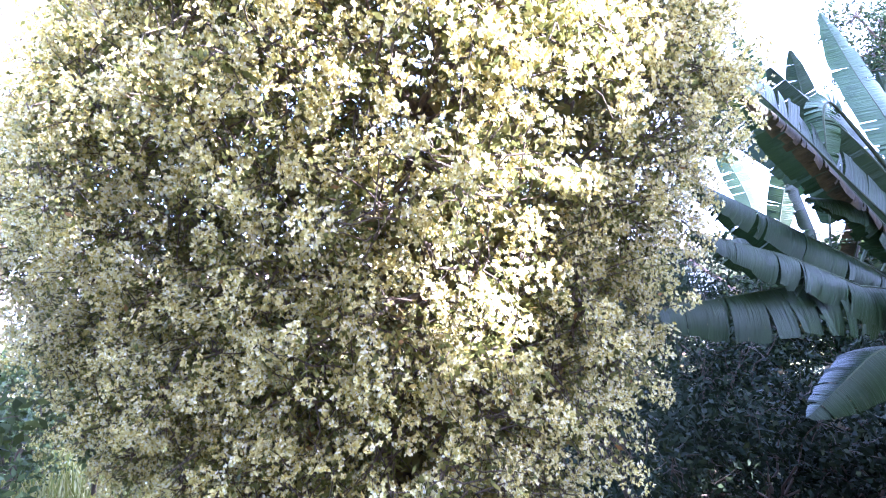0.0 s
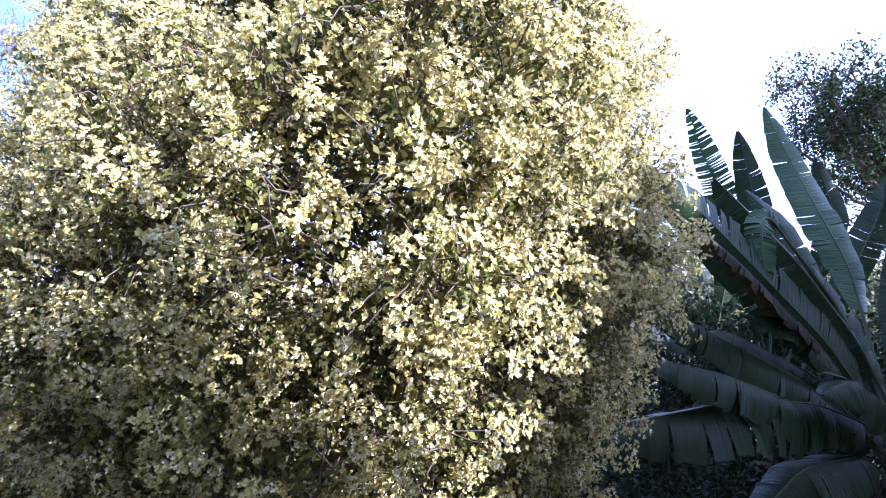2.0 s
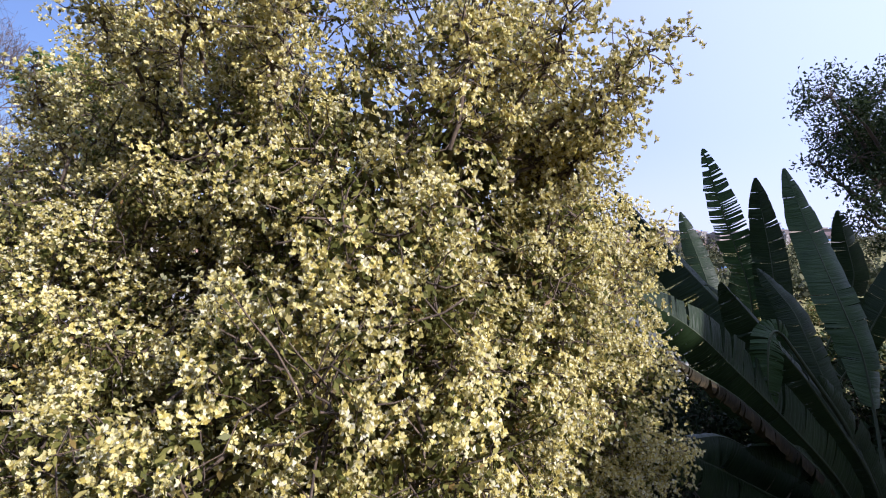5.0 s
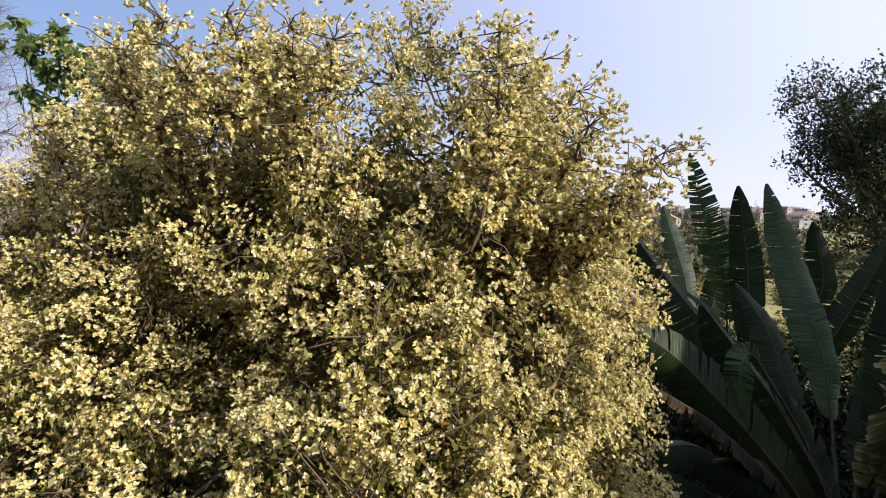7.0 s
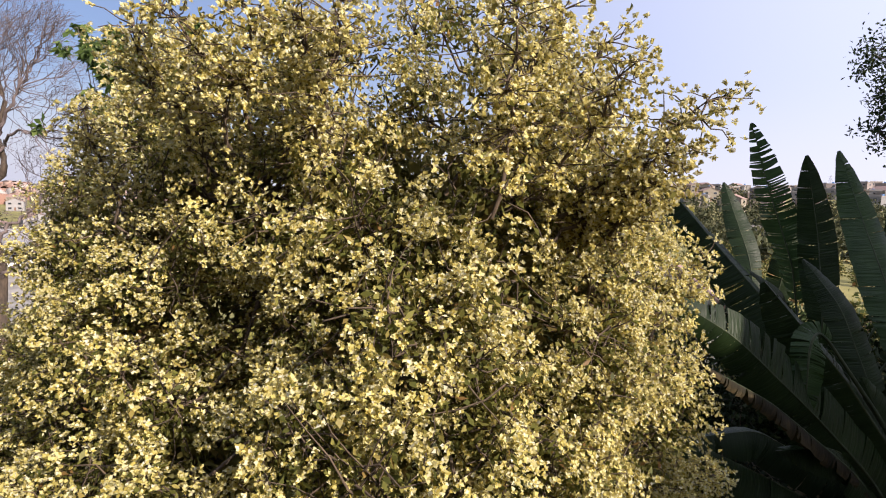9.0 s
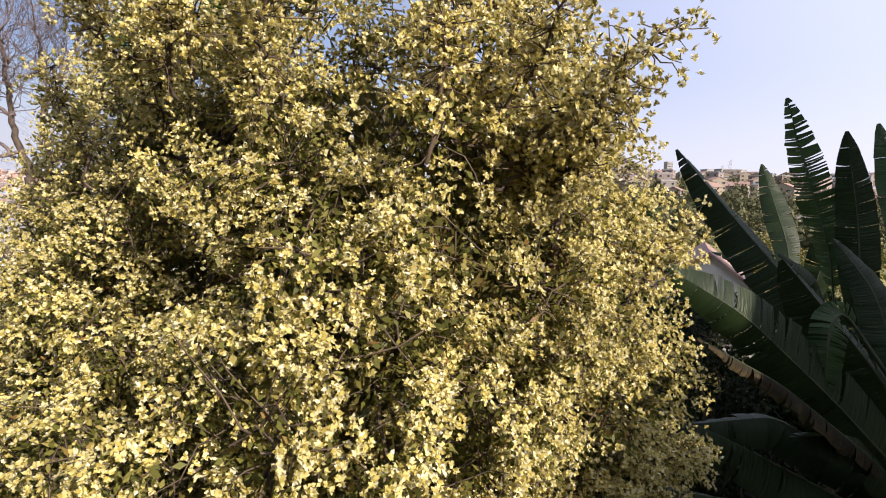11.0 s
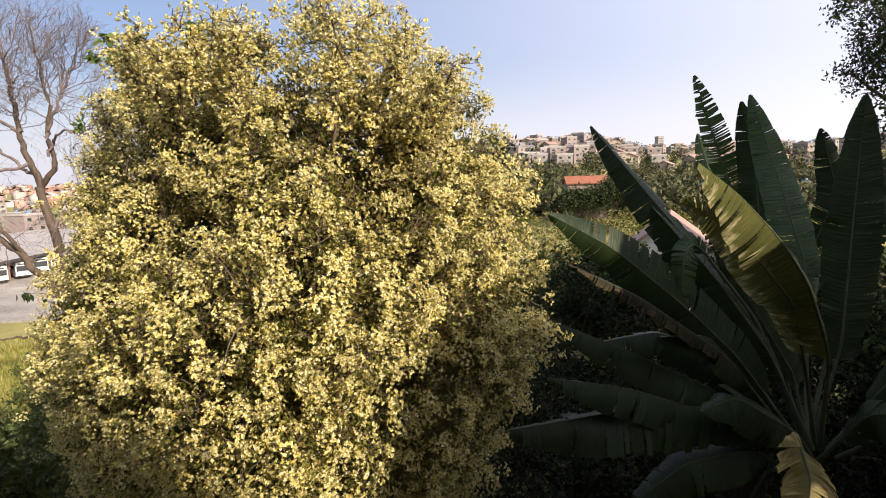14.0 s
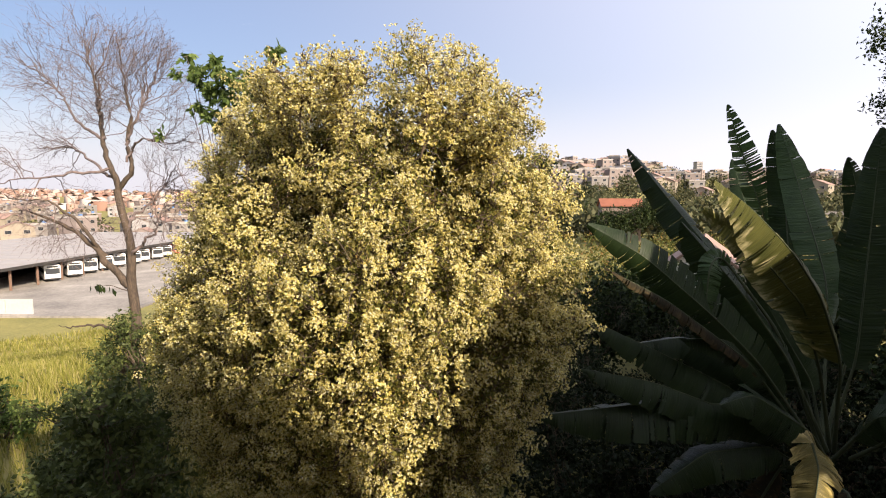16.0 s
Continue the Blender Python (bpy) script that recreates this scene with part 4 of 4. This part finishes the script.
    broad = [((-5.0, 4.7), 1.0, 1.5), ((-6.0, 6.6), 1.2, 1.5), ((-4.0, 3.3), 0.75, 2.9), ((-5.0, 4.2), 0.9, 1.9), ((-7.2, 8.8), 1.3, 1.0), ((-3.8, 2.5), 0.8, 0.3), ((-6.3, 4.6), 0.8, 0.0), ((-5.4, 8.0), 1.3, 2.0), ((-8.6, 7.7), 1.4, 0.8), ((-7.5, 5.9), 1.2, 0.4), ((-6.9, 4.5), 1.0, -0.1), ((-9.3, 9.6), 1.4, 0.4), ((-12.3, 14.4), 1.2, 1.0), ((-11.2, 13.6), 1.0, 1.4)]
    for (x, y), r, top in broad:
        base = gz(x, y)
        blobs = blob_cloud(rng, (x, y, (base + top) / 2), (r * 0.8, r * 0.8, (top - base) * 0.40), 12 if top < 1.6 else 22, 0.28, 0.5)
        crown_tree("garden_bush", (x, y), blobs, 0.115, 0.06, 84, LEAF_BUSH, BARK_TWIG, "shaded leafy shrub on the grass slope", "bush", int(rng.integers(1e6)), 0.05, -0.3)
    crown_tree("garden_bush", (-11.4, 8.8), blob_cloud(rng, (-11.4, 8.8, -0.8), (1.0, 0.7, 0.7), 9, 0.3, 0.5), 0.15, 0.08, 60, LEAF_BROAD, BARK_TWIG, "sunlit bright green shrub in the dry grass", "bush", 77, 0.04, -0.3)
    low = [((2.6, 5.6), 0.9, 0.6), ((3.9, 5.8), 1.0, 1.2), ((4.6, 3.7), 0.8, 0.2), ((5.2, 8.8), 1.3, 3.0), ((6.0, 11.2), 1.4, 3.0), ((7.4, 6.8), 1.1, 1.6), ((10.4, 10.2), 1.6, 3.0), ((12.0, 7.6), 1.5, 2.6), ((9.0, 6.0), 1.2, 1.6), ((3.0, 10.0), 1.5, 2.6), ((4.2, 13.5), 1.6, 2.2), ((4.9, 5.6), 1.0, 1.0), ((6.6, 4.2), 0.9, 0.3), ((5.6, 6.6), 1.0, 1.9), ((8.0, 8.2), 1.2, 2.4), ((2.4, 6.6), 1.1, 1.6)]
    for (x, y), r, top in low:
        base = gz(x, y)
        blobs = blob_cloud(rng, (x, y, (base + top) / 2), (r * 0.8, r * 0.7, (top - base) * 0.38), 9, 0.4, 0.65)
        crown_tree("undergrowth_bush", (x, y), blobs, 0.12, 0.05, 70, LEAF_UNDER_SHADE, BARK_TWIG, "dense undergrowth shrub below the banana leaves, coloured dark for shade", "bush", int(rng.integers(1e6)), 0.05, -0.2)


def build_hedge():
    rng = np.random.default_rng(59)
    row = [(6.6, 16.3, 3.1), (7.5, 17.2, 2.7), (4.6, 15.0, 2.6), (6.4, 14.2, 2.9), (7.6, 12.0, 3.0), (9.6, 13.6, 3.4), (10.8, 12.0, 3.7), (12.6, 11.6, 4.0), (13.8, 9.8, 4.0), (11.6, 9.4, 3.4), (9.9, 8.2, 2.7), (10.6, 6.2, 2.4), (14.8, 12.6, 4.4), (16.5, 11.0, 4.6), (13.0, 7.2, 3.2), (8.6, 10.6, 2.9)]
    for x, y, top in row:
        base = gz(x, y)
        blobs = blob_cloud(rng, (x, y, (base + top) / 2), (1.2, 0.9, (top - base) * 0.40), 13, 0.5, 0.8)
        crown_tree("hedge_bush", (x, y), blobs, 0.17, 0.09, 60, LEAF_DARK, BARK_TWIG, "tall dark green hedge bush behind the banana clump", "bush", int(rng.integers(1e6)), 0.06, 0.0)


build_bushes()
build_hedge()


def cloud_cards(rng, centres, radii, per, length, width):
    """Loose leaves over many soft heaps, as one array of corners."""
    out = []
    for c, r in zip(centres, radii):
        d = rng.normal(size=(per, 3))
        d /= np.linalg.norm(d, axis=1, keepdims=True)
        lump = 1 + 0.35 * np.sin(d[:, :1] * 4 + c[0]) * np.cos(d[:, 1:2] * 5 + c[1])
        p = np.array(c) + d * np.array(r) * (0.6 + 0.45 * rng.random((per, 1))) * lump
        out.append(leaf_cards(rng, p, rng.normal(size=(per, 3)), length, width))
    return np.concatenate(out)


def noise_field(x, y):
    return 0.5 + 0.25 * np.sin(x * 0.7 + 1.3 * np.sin(y * 0.5)) + 0.25 * np.sin(y * 0.9 + 1.7 * np.sin(x * 0.4 + 2))


def build_scrub():
    rng = np.random.default_rng(43)
    cs, rs = [], []
    for _ in range(130):
        r, az = rng.uniform(20, 95), radians(rng.uniform(-4, 52))
        x, y = r * math.sin(az), r * math.cos(az)
        h = rng.uniform(0.8, 2.2)
        cs.append((x, y, gz(x, y) + h * 0.6))
        rs.append((h * rng.uniform(0.9, 1.6), h * 1.1, h))
    v = cloud_cards(rng, cs, rs, 420, 0.34, 0.2)
    tagged(linked("scrub", cards_mesh("scrub", v), LEAF_SCRUB), "yellow-green and brown scrub over the slope", "scrub", "", "stuff")
    for k in range(12):
        x, y = 18.0 + 0.95 * k, 80.0 + k % 3
        cs.append((x, y, (0.9 if k < 6 else 2.3) + 0.5 * (k % 2)))
        rs.append((1.6, 1.4, 1.9))
    v = cloud_cards(rng, cs[-12:], rs[-12:], 700, 0.34, 0.2)
    # weeds added in shade-dark colour to blacken the soil below the bananas
    n = 26000
    x, y = rng.uniform(1.2, 10.5, n), rng.uniform(1.8, 14.5, n)
    z = ground_z(x, y) + 0.05 + 0.55 * rng.random(n) ** 1.5 * (0.5 + noise_field(x * 2, y * 2))
    d = rng.normal(size=(n, 3)) * (1, 1, 0.5)
    tagged(linked("ground_cover", cards_mesh("ground_cover", leaf_cards(rng, np.stack([x, y, z], 1), d, 0.17, 0.09)), LEAF_UNDER_SHADE), "dense weeds covering the soil under the bananas, coloured dark for shade", "weeds", "", "stuff")
    tagged(linked("thicket", cards_mesh("thicket", v), LEAF_DARK), "dark thicket below an orange-roofed house", "thicket", "", "stuff")
    cs, rs = [], []
    for _ in range(300):
        r, az = 95 + 520 * rng.random() ** 1.3, radians(rng.uniform(-2, 54))
        x, y = r * math.sin(az), r * math.cos(az)
        h = rng.uniform(2.0, 5.0)
        cs.append((x, y, gz(x, y) + h * 0.8))
        rs.append((h * rng.uniform(0.8, 1.5), h, h))
    near, near_r = [], []
    for k in range(230):
        r, az = rng.uniform(110, 300) if k < 150 else rng.uniform(280, 470), radians(rng.uniform(8, 40) if k < 150 else rng.uniform(6, 24))
        x, y = r * math.sin(az), r * math.cos(az)
        h = rng.uniform(1.5, 3.4)
        near.append((x, y, gz(x, y) + h * 0.7))
        near_r.append((h * rng.uniform(1.0, 1.8), h, h))
    for _ in range(70):
        r, az = rng.uniform(180, 1300), radians(rng.uniform(-60, -2))
        x, y = r * math.sin(az), r * math.cos(az)
        h = rng.uniform(2.0, 5.5)
        cs.append((x, y, gz(x, y) + h * 0.8))
        rs.append((h * rng.uniform(0.8, 1.7), h, h))
    v = cloud_cards(rng, cs, rs, 170, 1.3, 0.85)
    v = np.concatenate([v, cloud_cards(rng, near, near_r, 190, 0.75, 0.5)])
    tagged(linked("far_woods", cards_mesh("far_woods", v), LEAF_FAR), "dark trees scattered between far houses", "woods", "", "stuff")


build_scrub()


def build_grass():
    rng = np.random.default_rng(47)
    n = 105000
    r = 7 + 66 * rng.random(n) ** 0.85
    az = np.radians(rng.uniform(-66, -14, n))
    x, y = r * np.sin(az), r * np.cos(az)
    keep = (noise_field(x, y) > 0.32) | (rng.random(n) < 0.35)
    x, y, r = x[keep], y[keep], r[keep]
    n = len(x)
    z = ground_z(x, y)
    h = rng.uniform(0.25, 0.75, n) * (0.7 + 0.6 * noise_field(x * 0.4, y * 0.4))
    w = 0.006 + 0.0007 * r
    a = rng.uniform(0, np.pi, n)
    lean = rng.normal(size=(n, 2)) * 0.25 * h[:, None]
    s = np.stack([np.cos(a) * w, np.sin(a) * w], 1)
    root = np.stack([x, y, z - 0.03], 1)
    v = np.empty((n, 4, 3))
    v[:, 0, :2], v[:, 1, :2] = root[:, :2] - s, root[:, :2] + s
    v[:, 0, 2] = v[:, 1, 2] = root[:, 2]
    tip = root[:, :2] + lean
    v[:, 2, :2], v[:, 3, :2] = tip + s * 0.25, tip - s * 0.25
    v[:, 2, 2] = v[:, 3, 2] = root[:, 2] + h
    tagged(linked("grass", cards_mesh("grass", v.reshape(-1, 3)), GRASS), "tall golden dry grass on the slope", "grass", "", "stuff")


build_grass()


# ---------------------------------------------------------------- depot with buses
def frame_at(depth, lateral, z, turn=0.0):
    """A pose whose x runs to the right of the walk's end and y ahead, turned about z."""
    x, y = land(depth, lateral)
    return Matrix.Translation((x, y, z)) @ Matrix.Rotation(math.atan2(RIGHT[1], RIGHT[0]) + radians(turn), 4, "Z")


def build_depot():
    bm = bmesh.new()
    box(bm, -72, 32, -46, 70, -0.5, 0)
    ob = part("pavement", bm, CONCRETE)
    ob.matrix_basis = frame_at(116, -76, LOT_Z)
    tagged(ob, "worn pale concrete yard of a bus depot", "pavement", "", "structure")
    shed = thing("depot_shed", frame_at(116, -73.5, LOT_Z), "long open bus shed with a flat grey sheet roof", "shed")
    bm = bmesh.new()
    box(bm, -47, 0.6, 0, 3.9, 0.0, 0.3)
    sheet = bpy.data.meshes.new("roof_sheet")
    bm.to_mesh(sheet)
    bm.free()
    for k in range(29):
        linked("roof_sheet", sheet, SHEET, shed).matrix_basis = Matrix.Translation((0, -52 + k * 4.0, 3.75 + 0.06 * (k % 2)))
    a_box("fascia", (0.25, 116, 0.5), (0.75, 6, 3.55), DARK, shed, "dark roof edge")
    a_box("back_wall", (0.4, 116, 3.7), (-46.5, 6, 0), WALLS[3], shed)
    a_box("side_wall", (46, 0.4, 3.7), (-23.5, -51.6, 0), WALLS[3], shed)
    # near-black sheet stands in for the shade inside the open shed
    a_box("interior_shade_sheet", (0.3, 116, 3.6), (-13.5, 6, 0), DARK, shed)
    for k in range(20):
        a_box("post", (0.28, 0.28, 3.7), (-0.1, -51 + k * 6.1, 0), RUST, shed)
    # low white boundary wall at the near edge of the yard
    wall = thing("boundary_wall", frame_at(71.5, -68, LOT_Z), "low white-painted boundary wall at the yard's edge", "wall")
    for k in range(6):
        a_box("panel", (3.6, 0.25, 2.2), (-8.2 + k * 3.68, 0, -0.2), LIME, wall)


def build_bus(paint, m, label):
    bus = thing("bus", m, label, "bus", "parked buses")
    bm = bmesh.new()
    box(bm, -1.25, 1.25, 0, 11.0, 0.35, 3.15)
    bmesh.ops.bevel(bm, geom=bm.edges[:], offset=0.14, segments=2, affect="EDGES")
    part("body", bm, paint, bus)
    a_box("windscreen", (2.2, 0.06, 1.05), (0, -0.01, 1.45), GLASS, bus, "dark raked windscreen", 0.02)
    a_box("destination_sign", (1.7, 0.06, 0.28), (0, -0.01, 2.66), DARK, bus)
    a_box("bumper", (2.4, 0.16, 0.28), (0, -0.05, 0.38), RUBBER, bus, "", 0.03)
    for sx in (-1, 1):
        a_box("headlight", (0.34, 0.06, 0.2), (sx * 0.88, -0.02, 0.8), STEEL, bus, "", 0.02)
        for k in range(6):
            a_box("side_window", (0.05, 1.5, 0.85), (sx * 1.25, 1.5 + k * 1.68, 1.6), GLASS, bus)
        for wy in (2.2, 8.2):
            v, q = tube([(sx * 0.95, wy, 0.48), (sx * 1.24, wy, 0.48), (sx * 1.25, wy, 0.48)], [0.48, 0.48, 0.1], 18)
            linked("wheel", poly_mesh("wheel", v, q), RUBBER, bus)
    return bus


def build_buses():
    first = build_bus(WHITE, frame_at(99, -73.4, LOT_Z, 45), "white city bus parked nose out at the depot")
    for k in range(1, 16):
        if k == 9:
            build_bus(RED_PAINT, frame_at(99 + 5.1 * k, -73.4, LOT_Z, 45), "red and dark city bus parked among white ones")
        else:
            copy_thing(first, frame_at(99 + 5.1 * k + (k % 3) * 0.3, -73.4 + (k % 2) * 0.5, LOT_Z, 45))
    copy_thing(first, frame_at(84, -76.5, LOT_Z, 45))


build_depot()
build_buses()


# ---------------------------------------------------------------- houses
def build_house(size, storeys, roof_kind, paint, label, at, tiles=TILE, pitch=0.22):
    """A small town house: walls, roof, windows with panes, a door, sometimes a water tank."""
    w, d = size
    h = 2.9 * storeys
    house = thing("house", at, label, "house", "town houses")
    a_box("wall", (w, d, h + 3.0), (0, 0, -3.0), paint, house)
    bm = bmesh.new()
    if roof_kind == "gable":
        rise = w * pitch
        eave = 0.3
        for sx in (-1, 1):
            pts = [(0, rise + 0.02), (sx * (w / 2 + eave), -2 * eave * pitch), (sx * (w / 2 + eave), 0.14 - 2 * eave * pitch), (0, rise + 0.16)]
            a = [bm.verts.new((x, -d / 2 - eave, h + z)) for x, z in pts]
            b = [bm.verts.new((x, d / 2 + eave, h + z)) for x, z in pts]
            bm.faces.new(a)
            bm.faces.new(b[::-1])
            for k in range(4):
                bm.faces.new((a[k], b[k], b[(k + 1) % 4], a[(k + 1) % 4]))
        ends = bmesh.new()
        a = [ends.verts.new((x, -d / 2, h + z)) for x, z in ((-w / 2, 0.002), (w / 2, 0.002), (0, rise))]
        b = [ends.verts.new((x, d / 2, h + z)) for x, z in ((-w / 2, 0.002), (w / 2, 0.002), (0, rise))]
        for f in ((a[0], a[1], a[2]), (b[0], b[2], b[1]), (a[0], b[0], b[1], a[1]), (a[1], b[1], b[2], a[2]), (a[2], b[2], b[0], a[0])):
            ends.faces.new(f)
        part("gable", ends, paint, house)
    else:
        box(bm, -w / 2 - 0.2, w / 2 + 0.2, -d / 2 - 0.2, d / 2 + 0.2, h, h + 0.25)
        box(bm, -w / 2 - 0.2, w / 2 + 0.2, -d / 2 - 0.2, -d / 2, h + 0.25, h + 0.8)
    part("roof", bm, tiles if roof_kind == "gable" else SLAB, house)
    for s in range(storeys):
        for sx in (-0.28, 0.26):
            win = a_box("window", (w * 0.2, 0.16, 1.25), (sx * w, -d / 2 - 0.02, 0.95 + s * 2.9), WALLS[1], house)
            a_box("pane", (w * 0.2 - 0.2, 0.08, 1.05), (sx * w, -d / 2 - 0.09, 1.05 + s * 2.9), GLASS, win)
        win = a_box("window", (0.16, d * 0.2, 1.25), (w / 2 + 0.02, 0, 0.95 + s * 2.9), WALLS[1], house)
        a_box("pane", (0.08, d * 0.2 - 0.2, 1.05), (w / 2 + 0.09, 0, 1.05 + s * 2.9), GLASS, win)
    a_box("door", (0.95, 0.12, 2.1), (0, -d / 2 - 0.03, 0.0), RUST, house)
    if roof_kind == "flat":
        v, q = tube([(w * 0.2, 0.5, h + 0.25), (w * 0.2, 0.5, h + 1.2), (w * 0.2, 0.5, h + 1.3)], [0.65, 0.72, 0.1], 12)
        linked("water_tank", poly_mesh("water_tank", v, q), TANK, house, "blue plastic water tank")
    return house


def place(rng, r, az):
    x, y = r * math.sin(radians(az)), r * math.cos(radians(az))
    turn = math.atan2(-x, y) + rng.normal() * 0.45
    return Matrix.Translation((x, y, gz(x, y) + 0.2)) @ Matrix.Rotation(turn, 4, "Z")


def build_town():
    rng = np.random.default_rng(53)
    kinds = [((8, 9), 2, "flat", WALLS[0]), ((9, 8), 2, "gable", WALLS[1]), ((7, 8), 1, "gable", WALLS[2]), ((10, 9), 3, "flat", WALLS[1]), ((8, 7), 2, "flat", WALLS[4]), ((11, 9), 2, "flat", WALLS[3]), ((9, 9), 2, "gable", WALLS[5]), ((8, 8), 3, "flat", WALLS[2])]
    words = {0: "cream", 1: "white", 2: "salmon", 3: "grey", 4: "bare brick", 5: "ochre"}
    models = []
    for k, (size, st, roof, paint) in enumerate(kinds):
        tone = words[WALLS.index(paint)]
        label = f"{tone} hillside town house with {'a clay tile roof' if roof == 'gable' else 'a flat roof and water tank'}"
        models.append(build_house(size, st, roof, paint, label, place(rng, 380 + 24 * k, 6 + 2.3 * k)))
    spots = []
    for _ in range(3000):
        if len(spots) > 190:
            break
        r, az = rng.uniform(270, 560), rng.uniform(5, 42)
        if az > 18 and rng.random() < 0.72:
            continue
        p = np.array([r * math.sin(radians(az)), r * math.cos(radians(az))])
        if all(np.linalg.norm(p - q) > 10.5 for q in spots):
            spots.append(p)
            copy_thing(models[rng.choice([0, 2, 4, 4, 5, 6, 6, 7])], place(rng, r, az))
    n = 0
    for _ in range(3000):
        if n > 85:
            break
        r, az = rng.uniform(215, 520), rng.uniform(-54, -28)
        p = np.array([r * math.sin(radians(az)), r * math.cos(radians(az))])
        if all(np.linalg.norm(p - q) > 12.5 for q in spots):
            spots.append(p)
            n += 1
            copy_thing(models[rng.choice([0, 2, 2, 4, 4, 7, 1, 6])], place(rng, r, az))
    # red-roofed shed, pale cottage behind the bananas, white low block
    build_house((3.9, 6.2), 1, "gable", WALLS[4], "low house with an orange tiled roof among trees", Matrix.Translation((21.9, 86.5, 0.75)) @ Matrix.Rotation(radians(88), 4, "Z"), TILE_ORANGE, 0.26)
    build_house((4.4, 5.0), 1, "gable", PLASTER, "white-walled garden hut with a clay tile roof behind the bananas", Matrix.Translation((11.3, 23.7, -1.75)) @ Matrix.Rotation(radians(-22), 4, "Z"), TILE, 0.38)
    x, y = land(120, 90)
    build_house((10, 6), 1, "flat", WALLS[1], "low white house with a flat roof", Matrix.Translation((x, y, gz(x, y) + 0.3)) @ Matrix.Rotation(radians(-30), 4, "Z"))
    # far houses beyond those
    vs, qs, k = [], [], 0
    for _ in range(900):
        r, az = rng.uniform(500, 1350), rng.uniform(-64, -3)
        m = place(rng, r, az)
        w, d, h = rng.uniform(7, 13), rng.uniform(7, 13), rng.uniform(3, 8)
        c = np.array([(sx * w / 2, sy * d / 2, z) for z in (-3, h) for sx, sy in ((-1, -1), (1, -1), (1, 1), (-1, 1))])
        ridge = np.array([(0, -d / 2, h + w * 0.2), (0, d / 2, h + w * 0.2)])
        p = np.concatenate([c, ridge])
        p = p @ np.array(m.to_3x3()).T + np.array(m.translation)
        vs.append(p)
        f = [(0, 1, 5, 4), (1, 2, 6, 5), (2, 3, 7, 6), (3, 0, 4, 7), (4, 8, 9, 7), (5, 6, 9, 8), (4, 5, 8, 8), (6, 7, 9, 9)]
        qs += [[i + k for i in q] for q in f[:6]]
        k += 10
    tagged(linked("far_houses", poly_mesh("far_houses", np.concatenate(vs), qs), FAR_TOWN), "pinkish roofs and walls of a distant suburb", "houses", "", "stuff")


# narrow colour spread imitates haze over the far suburb
FAR_TOWN = mat("hazed_far_town_walls", foliage([(0.0, (0.22, 0.12, 0.085)), (0.35, (0.33, 0.215, 0.165)), (0.65, (0.40, 0.32, 0.27)), (0.85, (0.46, 0.42, 0.38)), (1.0, (0.30, 0.28, 0.265))], 0.9, 0.0, 0.15, 0.05))
build_town()


def build_tower_block(depth, lateral, size, h, label):
    x, y = land(depth, lateral)
    block = thing("apartment_block", Matrix.Translation((x, y, gz(x, y))) @ Matrix.Rotation(radians(12), 4, "Z"), label, "building", "apartment blocks")
    w, d = size
    a_box("wall", (w, d, h), (0, 0, 0), WALLS[1], block)
    a_box("roof", (w + 0.6, d + 0.6, 0.5), (0, 0, h + 0.002), SLAB, block)
    for s in range(int(h // 3)):
        for k in range(4):
            win = a_box("window", (w * 0.15, 0.2, 1.5), ((k - 1.5) * w * 0.23, -d / 2 - 0.03, 0.9 + s * 3.0), WALLS[3], block)
            a_box("pane", (w * 0.15 - 0.3, 0.1, 1.2), ((k - 1.5) * w * 0.23, -d / 2 - 0.12, 1.05 + s * 3.0), GLASS, win)


def build_pylon(depth, lateral, h):
    x, y = land(depth, lateral)
    py = thing("power_pylon", (x, y, gz(x, y)), "grey lattice power pylon on the hilltop", "pylon", "pylons")
    b, t = h * 0.10, h * 0.02
    for sx in (-1, 1):
        for sy in (-1, 1):
            linked("leg", tubes_mesh("leg", [tube([(sx * b, sy * b, -1), (sx * t, sy * t, h)], [0.16, 0.12], 4)]), STEEL, py)
    for k in range(9):
        f0, f1 = k / 9, (k + 1) / 9
        r0, r1 = b + (t - b) * f0, b + (t - b) * f1
        ts = [tube([(sx * r0, sy * r0, f0 * h), (ex * r1, ey * r1, f1 * h)], [0.09, 0.09], 4) for sx, sy, ex, ey in ((-1, -1, 1, -1), (1, -1, -1, -1), (-1, 1, 1, 1), (1, -1, 1, 1), (-1, -1, -1, 1))]
        linked("brace", tubes_mesh("brace", ts), STEEL, py)
    for z in (0.66, 0.8, 0.94):
        linked("cross_arm", tubes_mesh("cross_arm", [tube([(-h * 0.13, 0, z * h), (0, 0, z * h + 0.8), (h * 0.13, 0, z * h)], [0.1, 0.2, 0.1], 4)]), STEEL, py)


def build_skyline():
    build_tower_block(640, 640 * 0.478, (7.5, 7.5), 25, "slim pale apartment tower on the hilltop")
    build_tower_block(600, 600 * 0.52, (22, 12), 12, "white apartment block with rows of windows")
    build_tower_block(560, 560 * 0.60, (30, 12), 14, "long pale apartment block with rows of windows")
    build_tower_block(610, 610 * 0.56, (16, 12), 16, "cream apartment block on the ridge")
    build_pylon(760, 760 * 0.60, 40)
    build_pylon(800, 800 * 0.585, 34)
    build_pylon(700, 700 * 0.93, 38)


build_skyline()
